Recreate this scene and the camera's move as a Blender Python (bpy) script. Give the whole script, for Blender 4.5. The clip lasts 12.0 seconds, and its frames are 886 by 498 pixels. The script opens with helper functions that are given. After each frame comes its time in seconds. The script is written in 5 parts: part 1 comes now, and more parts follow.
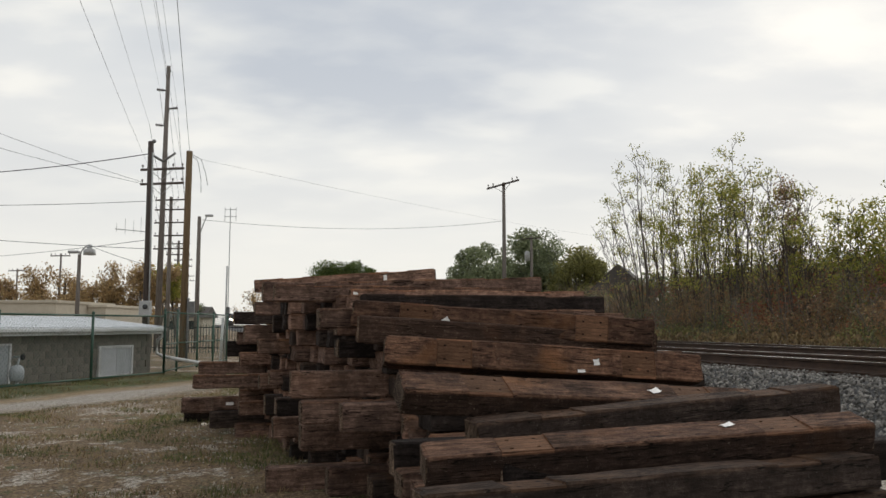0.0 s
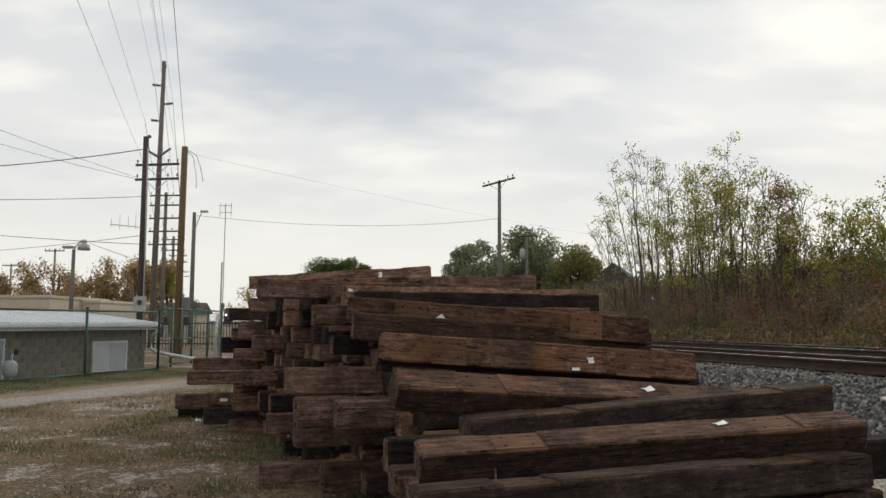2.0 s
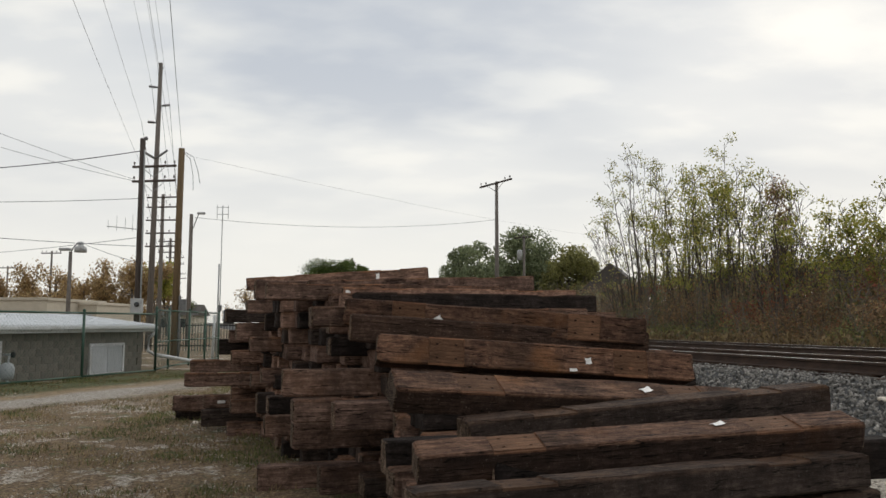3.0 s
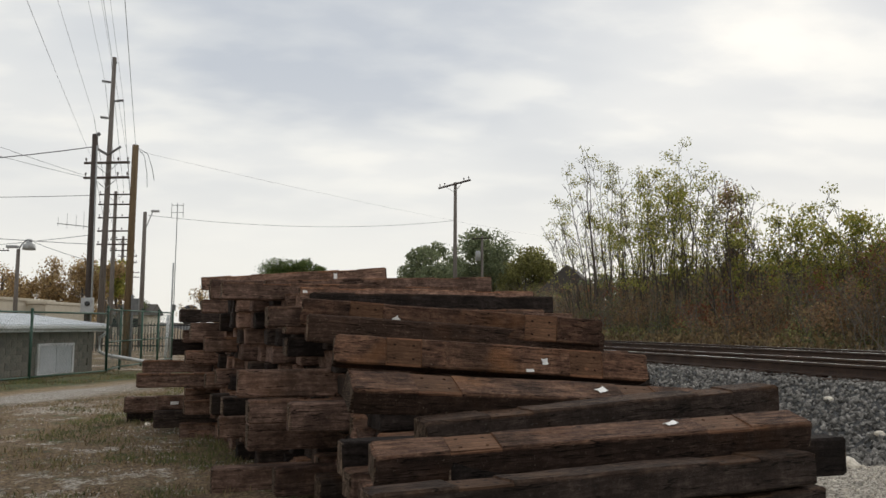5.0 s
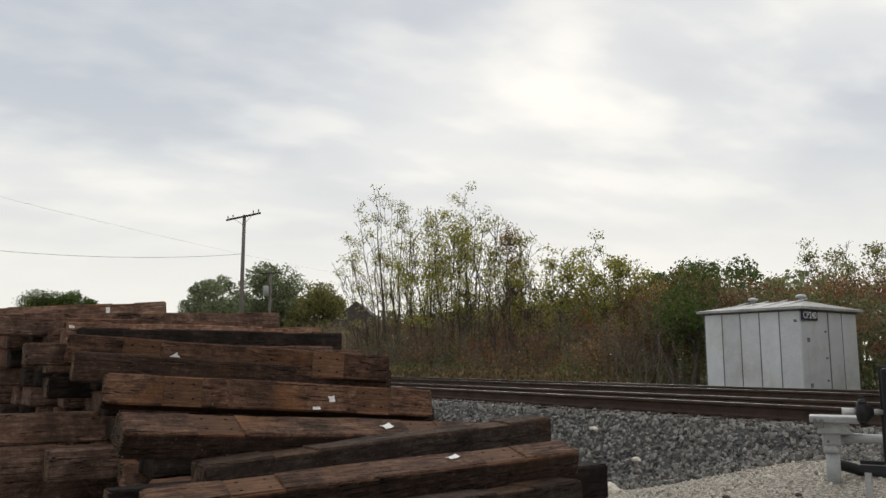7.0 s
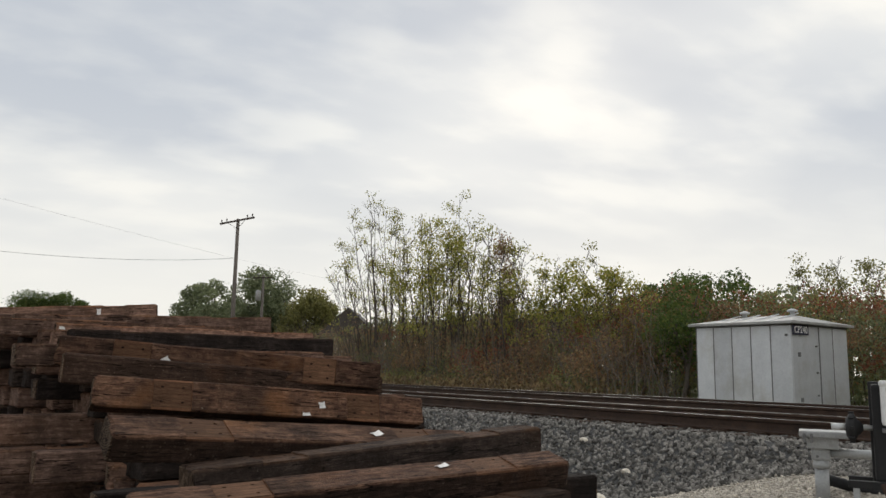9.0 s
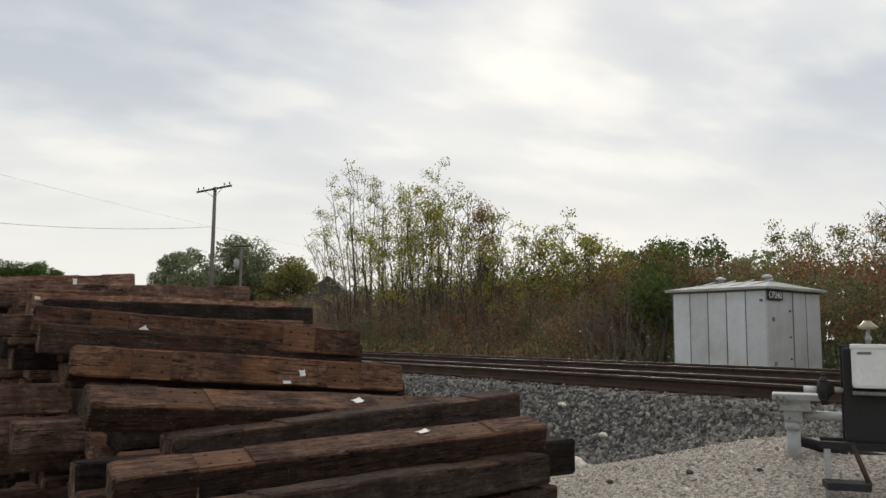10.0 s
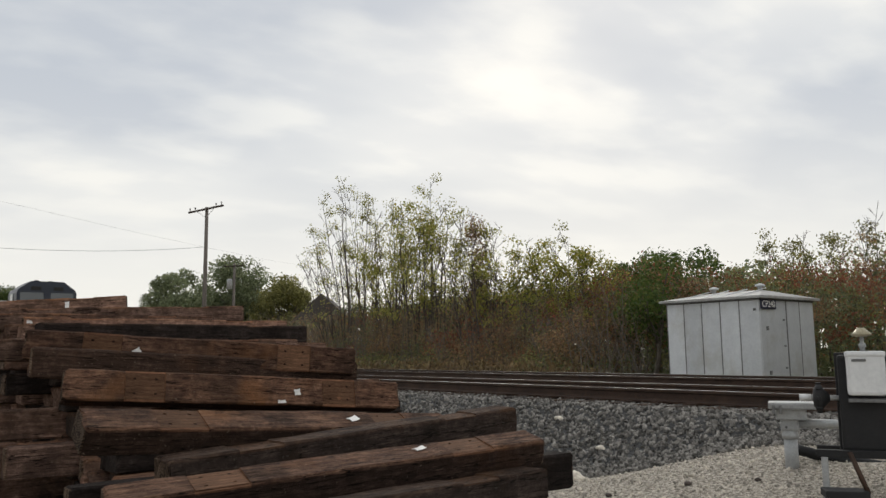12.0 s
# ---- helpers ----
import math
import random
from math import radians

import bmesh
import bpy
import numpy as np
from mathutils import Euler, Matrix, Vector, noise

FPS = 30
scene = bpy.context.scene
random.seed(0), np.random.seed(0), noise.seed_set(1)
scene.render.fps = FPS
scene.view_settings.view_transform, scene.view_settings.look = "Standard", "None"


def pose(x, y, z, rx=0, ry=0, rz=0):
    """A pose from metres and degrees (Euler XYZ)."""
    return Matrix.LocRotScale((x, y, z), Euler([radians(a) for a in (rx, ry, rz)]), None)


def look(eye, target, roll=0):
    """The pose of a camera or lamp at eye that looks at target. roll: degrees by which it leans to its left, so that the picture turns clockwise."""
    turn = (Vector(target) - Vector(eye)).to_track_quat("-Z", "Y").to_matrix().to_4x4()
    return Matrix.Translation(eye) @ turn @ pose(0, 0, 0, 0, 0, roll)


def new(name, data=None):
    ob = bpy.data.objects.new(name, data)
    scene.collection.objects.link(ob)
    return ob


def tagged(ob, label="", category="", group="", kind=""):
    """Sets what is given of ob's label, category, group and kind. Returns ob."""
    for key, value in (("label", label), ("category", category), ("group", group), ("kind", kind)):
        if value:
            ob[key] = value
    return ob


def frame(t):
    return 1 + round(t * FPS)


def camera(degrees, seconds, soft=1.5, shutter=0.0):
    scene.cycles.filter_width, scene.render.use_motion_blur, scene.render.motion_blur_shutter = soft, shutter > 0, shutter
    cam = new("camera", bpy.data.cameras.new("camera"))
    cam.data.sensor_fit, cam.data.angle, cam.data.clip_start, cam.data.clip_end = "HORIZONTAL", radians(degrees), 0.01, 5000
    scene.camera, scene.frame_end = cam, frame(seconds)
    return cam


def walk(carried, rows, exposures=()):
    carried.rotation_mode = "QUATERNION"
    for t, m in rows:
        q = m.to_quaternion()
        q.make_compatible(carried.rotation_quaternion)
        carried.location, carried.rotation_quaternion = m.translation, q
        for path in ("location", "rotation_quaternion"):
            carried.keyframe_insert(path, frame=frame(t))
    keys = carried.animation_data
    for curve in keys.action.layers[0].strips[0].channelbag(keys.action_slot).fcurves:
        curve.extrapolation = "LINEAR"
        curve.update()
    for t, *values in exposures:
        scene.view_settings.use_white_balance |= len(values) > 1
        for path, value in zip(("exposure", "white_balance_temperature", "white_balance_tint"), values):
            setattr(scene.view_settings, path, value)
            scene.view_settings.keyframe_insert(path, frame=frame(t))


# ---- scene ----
cam = camera(58.50, 12.0, soft=1.5)
EYE = 1.5
# seconds, tilt, roll, turn: a hand-held turn on the spot
TURNS = (
    (0, 5.46, 0.00, 0.00), (0.5, 5.17, -0.06, -0.35), (1, 5.21, -0.13, -0.42), (1.5, 5.18, -0.23, -0.37),
    (2, 5.27, -0.31, -0.37), (2.5, 5.33, -0.23, -0.45), (4.3, 5.75, 0.03, -1.90), (4.5, 5.85, -0.09, -2.55),
    (5, 5.41, -0.31, -3.59), (5.5, 5.24, -0.24, -5.04), (6, 4.40, -0.43, -9.43), (6.5, 6.48, -0.27, -16.05),
    (7, 8.07, 0.02, -18.75), (7.2, 8.48, -0.16, -19.54), (8.8, 9.18, -1.03, -20.31), (9, 8.65, -0.99, -19.37),
    (9.5, 7.30, -1.00, -19.80), (10, 6.33, -0.54, -20.83), (10.5, 6.30, -0.25, -20.78), (11, 6.34, 0.28, -21.11),
    (11.5, 7.15, 1.15, -20.87), (12, 7.46, 0.65, -21.19),
)
walk(cam, [(t, pose(0, 0, EYE, 90 + p, r, y)) for t, p, r, y in TURNS], exposures=[(0, 0.0), (12, 0.0)])

# ---- world and light: a bright overcast afternoon, the sun behind thin cloud ahead ----
SUN_AZ, SUN_EL = 30.0, 27.0


def build_world():
    w = bpy.data.worlds.new("overcast_sky")
    scene.world = w
    w.use_nodes = True
    nt = w.node_tree
    nt.nodes.clear()
    N, L = nt.nodes.new, nt.links.new
    out, bg = N("ShaderNodeOutputWorld"), N("ShaderNodeBackground")
    sky = N("ShaderNodeTexSky")
    sky.sky_type, sky.sun_disc = "NISHITA", False
    sky.sun_elevation, sky.sun_rotation = radians(SUN_EL), radians(SUN_AZ)
    co = N("ShaderNodeTexCoord")
    sep = N("ShaderNodeSeparateXYZ")
    L(co.outputs["Generated"], sep.inputs[0])
    # clouds flatten towards the horizon: project the sky on a high plane
    zz = N("ShaderNodeMath"); zz.operation = "ADD"; zz.inputs[1].default_value = 0.22
    za = N("ShaderNodeMath"); za.operation = "MAXIMUM"; za.inputs[1].default_value = 0.0
    L(sep.outputs[2], za.inputs[0]); L(za.outputs[0], zz.inputs[0])
    dv = N("ShaderNodeVectorMath"); dv.operation = "DIVIDE"
    cm = N("ShaderNodeCombineXYZ")
    for i in range(3):
        L(zz.outputs[0], cm.inputs[i])
    L(co.outputs["Generated"], dv.inputs[0]); L(cm.outputs[0], dv.inputs[1])
    mp = N("ShaderNodeMapping")
    mp.inputs["Location"].default_value = (1.7, 0.35, 0.0)
    mp.inputs["Rotation"].default_value = (0, 0, radians(-28))
    mp.inputs["Scale"].default_value = (0.75, 1.15, 1.0)
    L(dv.outputs[0], mp.inputs[0])
    n1 = N("ShaderNodeTexNoise"); n1.inputs["Scale"].default_value = 1.15; n1.inputs["Detail"].default_value = 4; n1.inputs["Roughness"].default_value = 0.45
    n2 = N("ShaderNodeTexNoise"); n2.inputs["Scale"].default_value = 4.6; n2.inputs["Detail"].default_value = 6; n2.inputs["Roughness"].default_value = 0.5
    L(mp.outputs[0], n1.inputs[0]); L(mp.outputs[0], n2.inputs[0])
    big = N("ShaderNodeValToRGB")
    e = big.color_ramp.elements
    e[0].position, e[0].color = 0.40, (0.555, 0.585, 0.625, 1)
    e[1].position, e[1].color = 0.53, (0.735, 0.745, 0.74, 1)
    m = e.new(0.68); m.color = (0.885, 0.87, 0.825, 1)
    L(n1.outputs[0], big.inputs[0])
    fine = N("ShaderNodeValToRGB")
    e = fine.color_ramp.elements
    e[0].position, e[0].color = 0.45, (0.955, 0.96, 0.97, 1)
    e[1].position, e[1].color = 0.63, (1.09, 1.075, 1.045, 1)
    L(n2.outputs[0], fine.inputs[0])
    mul = N("ShaderNodeMix"); mul.data_type, mul.blend_type = "RGBA", "MULTIPLY"; mul.inputs[0].default_value = 1.0
    L(big.outputs[0], mul.inputs[6]); L(fine.outputs[0], mul.inputs[7])
    # the haze near the horizon is pale and even
    hz = N("ShaderNodeMapRange"); hz.inputs[1].default_value = 0.04; hz.inputs[2].default_value = 0.33
    hz.interpolation_type = "SMOOTHSTEP"
    L(sep.outputs[2], hz.inputs[0])
    low = N("ShaderNodeMix"); low.data_type = "RGBA"
    low.inputs[6].default_value = (0.83, 0.815, 0.77, 1)
    L(hz.outputs[0], low.inputs[0]); L(mul.outputs[2], low.inputs[7])
    tot = N("ShaderNodeMix"); tot.data_type, tot.blend_type = "RGBA", "ADD"; tot.inputs[0].default_value = 0.006
    L(low.outputs[2], tot.inputs[6]); L(sky.outputs[0], tot.inputs[7])
    L(tot.outputs[2], bg.inputs[0]); bg.inputs[1].default_value = 1.015
    L(bg.outputs[0], out.inputs[0])
    sun = new("sun", bpy.data.lights.new("sun", "SUN"))
    sun.data.energy, sun.data.angle, sun.data.color = 0.7, radians(20), (1.0, 0.95, 0.87)
    az, el = radians(SUN_AZ), radians(SUN_EL)
    d = Vector((math.sin(az) * math.cos(el), math.cos(az) * math.cos(el), math.sin(el)))
    sun.matrix_world = look(d * 60, (0, 0, 0))


build_world()


# ---- materials ----
def ramp(nt, fac, stops):
    r = nt.nodes.new("ShaderNodeValToRGB")
    while len(r.color_ramp.elements) < len(stops):
        r.color_ramp.elements.new(0.5)
    for e, (p, c) in zip(r.color_ramp.elements, stops):
        e.position, e.color = p, (*c, 1)
    nt.links.new(fac, r.inputs[0])
    return r.outputs[0]


def noise_node(nt, vec, scale, detail=5, rough=0.6):
    n = nt.nodes.new("ShaderNodeTexNoise")
    n.inputs["Scale"].default_value, n.inputs["Detail"].default_value, n.inputs["Roughness"].default_value = scale, detail, rough
    nt.links.new(vec, n.inputs[0])
    return n.outputs[0]


def mixc(nt, fac, a, b, mode="MIX"):
    m = nt.nodes.new("ShaderNodeMix")
    m.data_type, m.blend_type = "RGBA", mode
    for sock, v in ((m.inputs[0], fac), (m.inputs[6], a), (m.inputs[7], b)):
        if isinstance(v, (int, float)):
            sock.default_value = v
        elif isinstance(v, tuple):
            sock.default_value = (*v, 1)
        else:
            nt.links.new(v, sock)
    return m.outputs[2]


def mth(nt, op, a, b=None):
    m = nt.nodes.new("ShaderNodeMath")
    m.operation = op
    for sock, v in zip(m.inputs, (a, b)):
        if v is None:
            continue
        if isinstance(v, (int, float)):
            sock.default_value = v
        else:
            nt.links.new(v, sock)
    return m.outputs[0]


def rng(nt, v, a, b, c=0.0, d=1.0):
    m = nt.nodes.new("ShaderNodeMapRange")
    for i, k in enumerate((a, b, c, d)):
        m.inputs[i + 1].default_value = k
    nt.links.new(v, m.inputs[0])
    return m.outputs[0]


def blank(name):
    m = bpy.data.materials.new(name)
    m.use_nodes = True
    nt = m.node_tree
    return m, nt, nt.nodes["Principled BSDF"]


def bumped(nt, p, h, strength, dist):
    b = nt.nodes.new("ShaderNodeBump")
    b.inputs["Strength"].default_value, b.inputs["Distance"].default_value = strength, dist
    nt.links.new(h, b.inputs["Height"])
    nt.links.new(b.outputs[0], p.inputs["Normal"])


def surface(name, dark, light, scale=6.0, rough=0.8, metal=0.0, bump=0.3, dist=0.01, stretch=(1, 1, 1), vary=0.12, island=0.0, dirt=None):
    """A worn surface: fine grain, broad stains and a little change from piece to piece."""
    m, nt, p = blank(name)
    co = nt.nodes.new("ShaderNodeTexCoord").outputs["Object"]
    mp = nt.nodes.new("ShaderNodeMapping")
    mp.inputs["Scale"].default_value = stretch
    nt.links.new(co, mp.inputs[0])
    fine = noise_node(nt, mp.outputs[0], scale * 6, 6, 0.65)
    broad = noise_node(nt, mp.outputs[0], scale, 3)
    f = mth(nt, "ADD", mth(nt, "MULTIPLY", fine, 0.55), mth(nt, "MULTIPLY", broad, 0.45))
    c = ramp(nt, f, [(0.36, dark), (0.62, light)])
    if dirt:
        c = mixc(nt, rng(nt, noise_node(nt, co, scale * 0.35, 5, 0.7), 0.5, 0.68, 0.0, 0.8), c, dirt)
    info = nt.nodes.new("ShaderNodeObjectInfo").outputs["Random"]
    c = mixc(nt, 1.0, c, ramp(nt, info, [(0, (1 - vary,) * 3), (1, (1 + vary,) * 3)]), "MULTIPLY")
    if island:
        isl = nt.nodes.new("ShaderNodeNewGeometry").outputs["Random Per Island"]
        c = mixc(nt, 1.0, c, ramp(nt, isl, [(0, (1 - island,) * 3), (1, (1 + island,) * 3)]), "MULTIPLY")
    nt.links.new(c, p.inputs["Base Color"])
    nt.links.new(rng(nt, fine, 0.3, 0.7, max(rough - 0.12, 0.05), min(rough + 0.1, 1)), p.inputs["Roughness"])
    p.inputs["Metallic"].default_value = metal
    if bump:
        bumped(nt, p, f, bump, dist)
    return m


def foliage(name, stops, through_light=0.5):
    """Leaves that differ one by one."""
    m, nt, p = blank(name)
    isl = nt.nodes.new("ShaderNodeNewGeometry").outputs["Random Per Island"]
    c = ramp(nt, isl, stops)
    co = nt.nodes.new("ShaderNodeTexCoord").outputs["Object"]
    c = mixc(nt, 1.0, c, ramp(nt, noise_node(nt, co, 0.7, 3), [(0.35, (0.72, 0.72, 0.72)), (0.65, (1.2, 1.2, 1.15))]), "MULTIPLY")
    nt.links.new(c, p.inputs["Base Color"])
    p.inputs["Roughness"].default_value = 0.6
    tr = nt.nodes.new("ShaderNodeBsdfTranslucent")
    nt.links.new(c, tr.inputs[0])
    mx = nt.nodes.new("ShaderNodeMixShader")
    mx.inputs[0].default_value = through_light
    nt.links.new(p.outputs[0], mx.inputs[1]); nt.links.new(tr.outputs[0], mx.inputs[2])
    nt.links.new(mx.outputs[0], nt.nodes["Material Output"].inputs[0])
    return m


def tie_wood(name, tone, side):
    """Creosoted oak gone brown: cracks along the grain, pale scars where the rail plates sat, spike holes."""
    m, nt, p = blank(name)
    co = nt.nodes.new("ShaderNodeTexCoord").outputs["Object"]
    rnd = nt.nodes.new("ShaderNodeObjectInfo").outputs["Random"]
    off = nt.nodes.new("ShaderNodeCombineXYZ")
    nt.links.new(mth(nt, "MULTIPLY", rnd, 57.0), off.inputs[0]); nt.links.new(mth(nt, "MULTIPLY", rnd, 31.0), off.inputs[1])
    add = nt.nodes.new("ShaderNodeVectorMath")
    nt.links.new(co, add.inputs[0]); nt.links.new(off.outputs[0], add.inputs[1])
    mp = nt.nodes.new("ShaderNodeMapping")
    mp.inputs["Scale"].default_value = (2.2, 15, 15)
    nt.links.new(add.outputs[0], mp.inputs[0])
    streak = noise_node(nt, mp.outputs[0], 2.4, 9, 0.76)
    mottle = noise_node(nt, add.outputs[0], 17.0, 8, 0.78)
    grain = mth(nt, "ADD", mth(nt, "MULTIPLY", streak, 0.58), mth(nt, "MULTIPLY", mottle, 0.42))
    stain = noise_node(nt, add.outputs[0], 3.0, 5, 0.65)
    speck = noise_node(nt, add.outputs[0], 55.0, 4, 0.7)
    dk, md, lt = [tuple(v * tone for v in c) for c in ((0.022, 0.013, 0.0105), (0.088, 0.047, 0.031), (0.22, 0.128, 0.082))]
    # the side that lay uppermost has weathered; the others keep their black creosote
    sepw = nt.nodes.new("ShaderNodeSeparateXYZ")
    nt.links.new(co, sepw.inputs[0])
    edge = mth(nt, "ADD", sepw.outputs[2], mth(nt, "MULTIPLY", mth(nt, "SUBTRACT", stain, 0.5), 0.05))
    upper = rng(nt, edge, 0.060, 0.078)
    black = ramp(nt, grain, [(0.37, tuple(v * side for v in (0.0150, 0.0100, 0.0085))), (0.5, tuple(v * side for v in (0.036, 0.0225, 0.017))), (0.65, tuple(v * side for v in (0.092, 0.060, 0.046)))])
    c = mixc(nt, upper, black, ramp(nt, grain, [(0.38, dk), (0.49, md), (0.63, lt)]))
    c = mixc(nt, rng(nt, stain, 0.45, 0.62, 0, 0.7), c, tuple(v * tone for v in (0.026, 0.017, 0.013)))
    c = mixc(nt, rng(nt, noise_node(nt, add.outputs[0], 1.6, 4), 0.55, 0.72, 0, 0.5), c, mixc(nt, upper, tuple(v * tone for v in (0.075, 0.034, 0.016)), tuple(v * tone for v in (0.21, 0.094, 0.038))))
    c = mixc(nt, rng(nt, speck, 0.62, 0.74, 0, 0.7), c, tuple(v * tone for v in (0.24, 0.19, 0.145)))
    # long drying cracks
    mc = nt.nodes.new("ShaderNodeMapping")
    mc.inputs["Scale"].default_value = (0.45, 7.5, 7.5)
    nt.links.new(add.outputs[0], mc.inputs[0])
    crack = rng(nt, mth(nt, "ABSOLUTE", mth(nt, "SUBTRACT", noise_node(nt, mc.outputs[0], 1.6, 4, 0.6), 0.5)), 0.003, 0.010, 1.0, 0.0)
    c = mixc(nt, mth(nt, "MULTIPLY", crack, 0.95), c, (0.006, 0.004, 0.003))
    # plate seats: |x| near 0.755 on the upper side
    sep = nt.nodes.new("ShaderNodeSeparateXYZ")
    nt.links.new(co, sep.inputs[0])
    dx = mth(nt, "ABSOLUTE", mth(nt, "SUBTRACT", mth(nt, "ABSOLUTE", sep.outputs[0]), 0.755))
    seat = mth(nt, "MULTIPLY", mth(nt, "LESS_THAN", dx, 0.142), mth(nt, "GREATER_THAN", sep.outputs[2], 0.066))
    scar = mixc(nt, rng(nt, grain, 0.40, 0.60), tuple(v * tone for v in (0.060, 0.030, 0.018)), tuple(v * tone for v in (0.21, 0.105, 0.06)))
    c = mixc(nt, mth(nt, "MULTIPLY", seat, 0.85), c, scar)
    # spike holes: four dark spots in a seat
    hx = mth(nt, "ABSOLUTE", mth(nt, "SUBTRACT", dx, 0.075))
    hy = mth(nt, "ABSOLUTE", mth(nt, "SUBTRACT", mth(nt, "ABSOLUTE", sep.outputs[1]), 0.055))
    hole = mth(nt, "LESS_THAN", mth(nt, "ADD", mth(nt, "MULTIPLY", hx, hx), mth(nt, "MULTIPLY", hy, hy)), 0.00013)
    c = mixc(nt, mth(nt, "MULTIPLY", mth(nt, "MULTIPLY", hole, seat), 0.92), c, (0.006, 0.005, 0.005))
    c = mixc(nt, 1.0, c, ramp(nt, rnd, [(0, (0.72, 0.72, 0.74)), (0.6, (1.0, 1.0, 1.0)), (1, (1.5, 1.44, 1.38))]), "MULTIPLY")
    if name.endswith("dark"):
        c = mixc(nt, 1.0, c, (0.82, 0.98, 1.12), "MULTIPLY")
    nt.links.new(c, p.inputs["Base Color"])
    nt.links.new(rng(nt, stain, 0.3, 0.7, 0.78, 0.96), p.inputs["Roughness"])
    p.inputs["Specular IOR Level"].default_value = 0.12
    bumped(nt, p, mth(nt, "ADD", grain, mth(nt, "MULTIPLY", speck, 0.3)), 1.0, 0.02)
    return m


def ground_cover():
    """Worn yard: straw-coloured dead grass, green tufts, bare pale grit, a gravel lane, a pale stone pad by the track."""
    m, nt, p = blank("yard_ground")
    co = nt.nodes.new("ShaderNodeTexCoord").outputs["Object"]
    sep = nt.nodes.new("ShaderNodeSeparateXYZ")
    nt.links.new(co, sep.inputs[0])
    s, q = sep.outputs[0], sep.outputs[1]
    n_big, n_mid, n_fine = noise_node(nt, co, 0.45, 4), noise_node(nt, co, 2.2, 8, 0.72), noise_node(nt, co, 26, 6, 0.8)
    n_spot = noise_node(nt, co, 7.5, 7, 0.75)
    soil = mixc(nt, rng(nt, n_spot, 0.44, 0.58), ramp(nt, n_fine, [(0.39, (0.040, 0.025, 0.014)), (0.5, (0.145, 0.092, 0.051)), (0.62, (0.30, 0.205, 0.125))]), ramp(nt, n_fine, [(0.39, (0.06, 0.042, 0.02)), (0.5, (0.215, 0.15, 0.075)), (0.62, (0.42, 0.30, 0.165))]))
    green = ramp(nt, n_fine, [(0.39, (0.024, 0.030, 0.009)), (0.52, (0.078, 0.088, 0.027)), (0.64, (0.18, 0.17, 0.06))])
    grit = ramp(nt, n_fine, [(0.40, (0.085, 0.065, 0.048)), (0.48, (0.32, 0.27, 0.215)), (0.58, (0.66, 0.595, 0.51))])
    c = mixc(nt, rng(nt, mth(nt, "ADD", mth(nt, "MULTIPLY", n_mid, 0.65), mth(nt, "MULTIPLY", n_spot, 0.35)), 0.515, 0.575), soil, green)
    c = mixc(nt, rng(nt, mth(nt, "ADD", mth(nt, "MULTIPLY", n_big, 0.45), mth(nt, "ADD", mth(nt, "MULTIPLY", n_mid, 0.3), mth(nt, "MULTIPLY", n_spot, 0.25))), 0.525, 0.56), c, grit)
    # lane: a strip of pale gravel across the yard on the far side of the pile
    wob = mth(nt, "MULTIPLY", mth(nt, "SUBTRACT", n_big, 0.5), 1.6)
    lane_q = mth(nt, "ADD", mth(nt, "SUBTRACT", q, mth(nt, "MULTIPLY", s, 1.18)), wob)
    d = mth(nt, "ABSOLUTE", mth(nt, "SUBTRACT", lane_q, 20.6))
    lane = mth(nt, "MULTIPLY", rng(nt, mth(nt, "ADD", d, mth(nt, "MULTIPLY", mth(nt, "SUBTRACT", n_mid, 0.5), 3.0)), 2.1, 1.1), rng(nt, s, 1.0, -1.0))
    c = mixc(nt, lane, c, ramp(nt, n_fine, [(0.40, (0.14, 0.12, 0.095)), (0.5, (0.32, 0.28, 0.24)), (0.6, (0.56, 0.52, 0.46))]))
    # trodden tan straw along the far edge of the lane
    tan = mth(nt, "MULTIPLY", mth(nt, "MULTIPLY", rng(nt, lane_q, 21.2, 21.8), rng(nt, lane_q, 23.0, 22.4)), rng(nt, s, 1.0, -1.0))
    c = mixc(nt, mth(nt, "MULTIPLY", tan, 0.8), c, ramp(nt, n_spot, [(0.38, (0.13, 0.085, 0.04)), (0.6, (0.34, 0.24, 0.12))]))
    # verge of green grass beyond the lane
    verge = mth(nt, "MULTIPLY", rng(nt, lane_q, 22.3, 23.2), rng(nt, lane_q, 28, 26))
    c = mixc(nt, mth(nt, "MULTIPLY", verge, 1.0), c, green)
    # crushed pale stone on the pad beside the track
    pad = mth(nt, "MULTIPLY", rng(nt, mth(nt, "ADD", q, mth(nt, "MULTIPLY", wob, 0.5)), 6.8, 6.0), rng(nt, mth(nt, "ADD", s, wob), 2.6, 3.4))
    # the dark end of this grain also paints shade between the stones
    c = mixc(nt, pad, c, ramp(nt, n_fine, [(0.39, (0.095, 0.08, 0.064)), (0.49, (0.39, 0.345, 0.285)), (0.6, (0.70, 0.64, 0.55))]))
    # weeds and leaf litter beyond the second track
    far = rng(nt, mth(nt, "ADD", s, wob), 17.0, 18.5)
    c = mixc(nt, far, c, mixc(nt, rng(nt, n_mid, 0.42, 0.6), (0.16, 0.125, 0.06), (0.055, 0.07, 0.022)))
    nt.links.new(c, p.inputs["Base Color"])
    p.inputs["Roughness"].default_value = 0.95
    bumped(nt, p, mth(nt, "ADD", n_fine, n_mid), 0.9, 0.03)
    return m


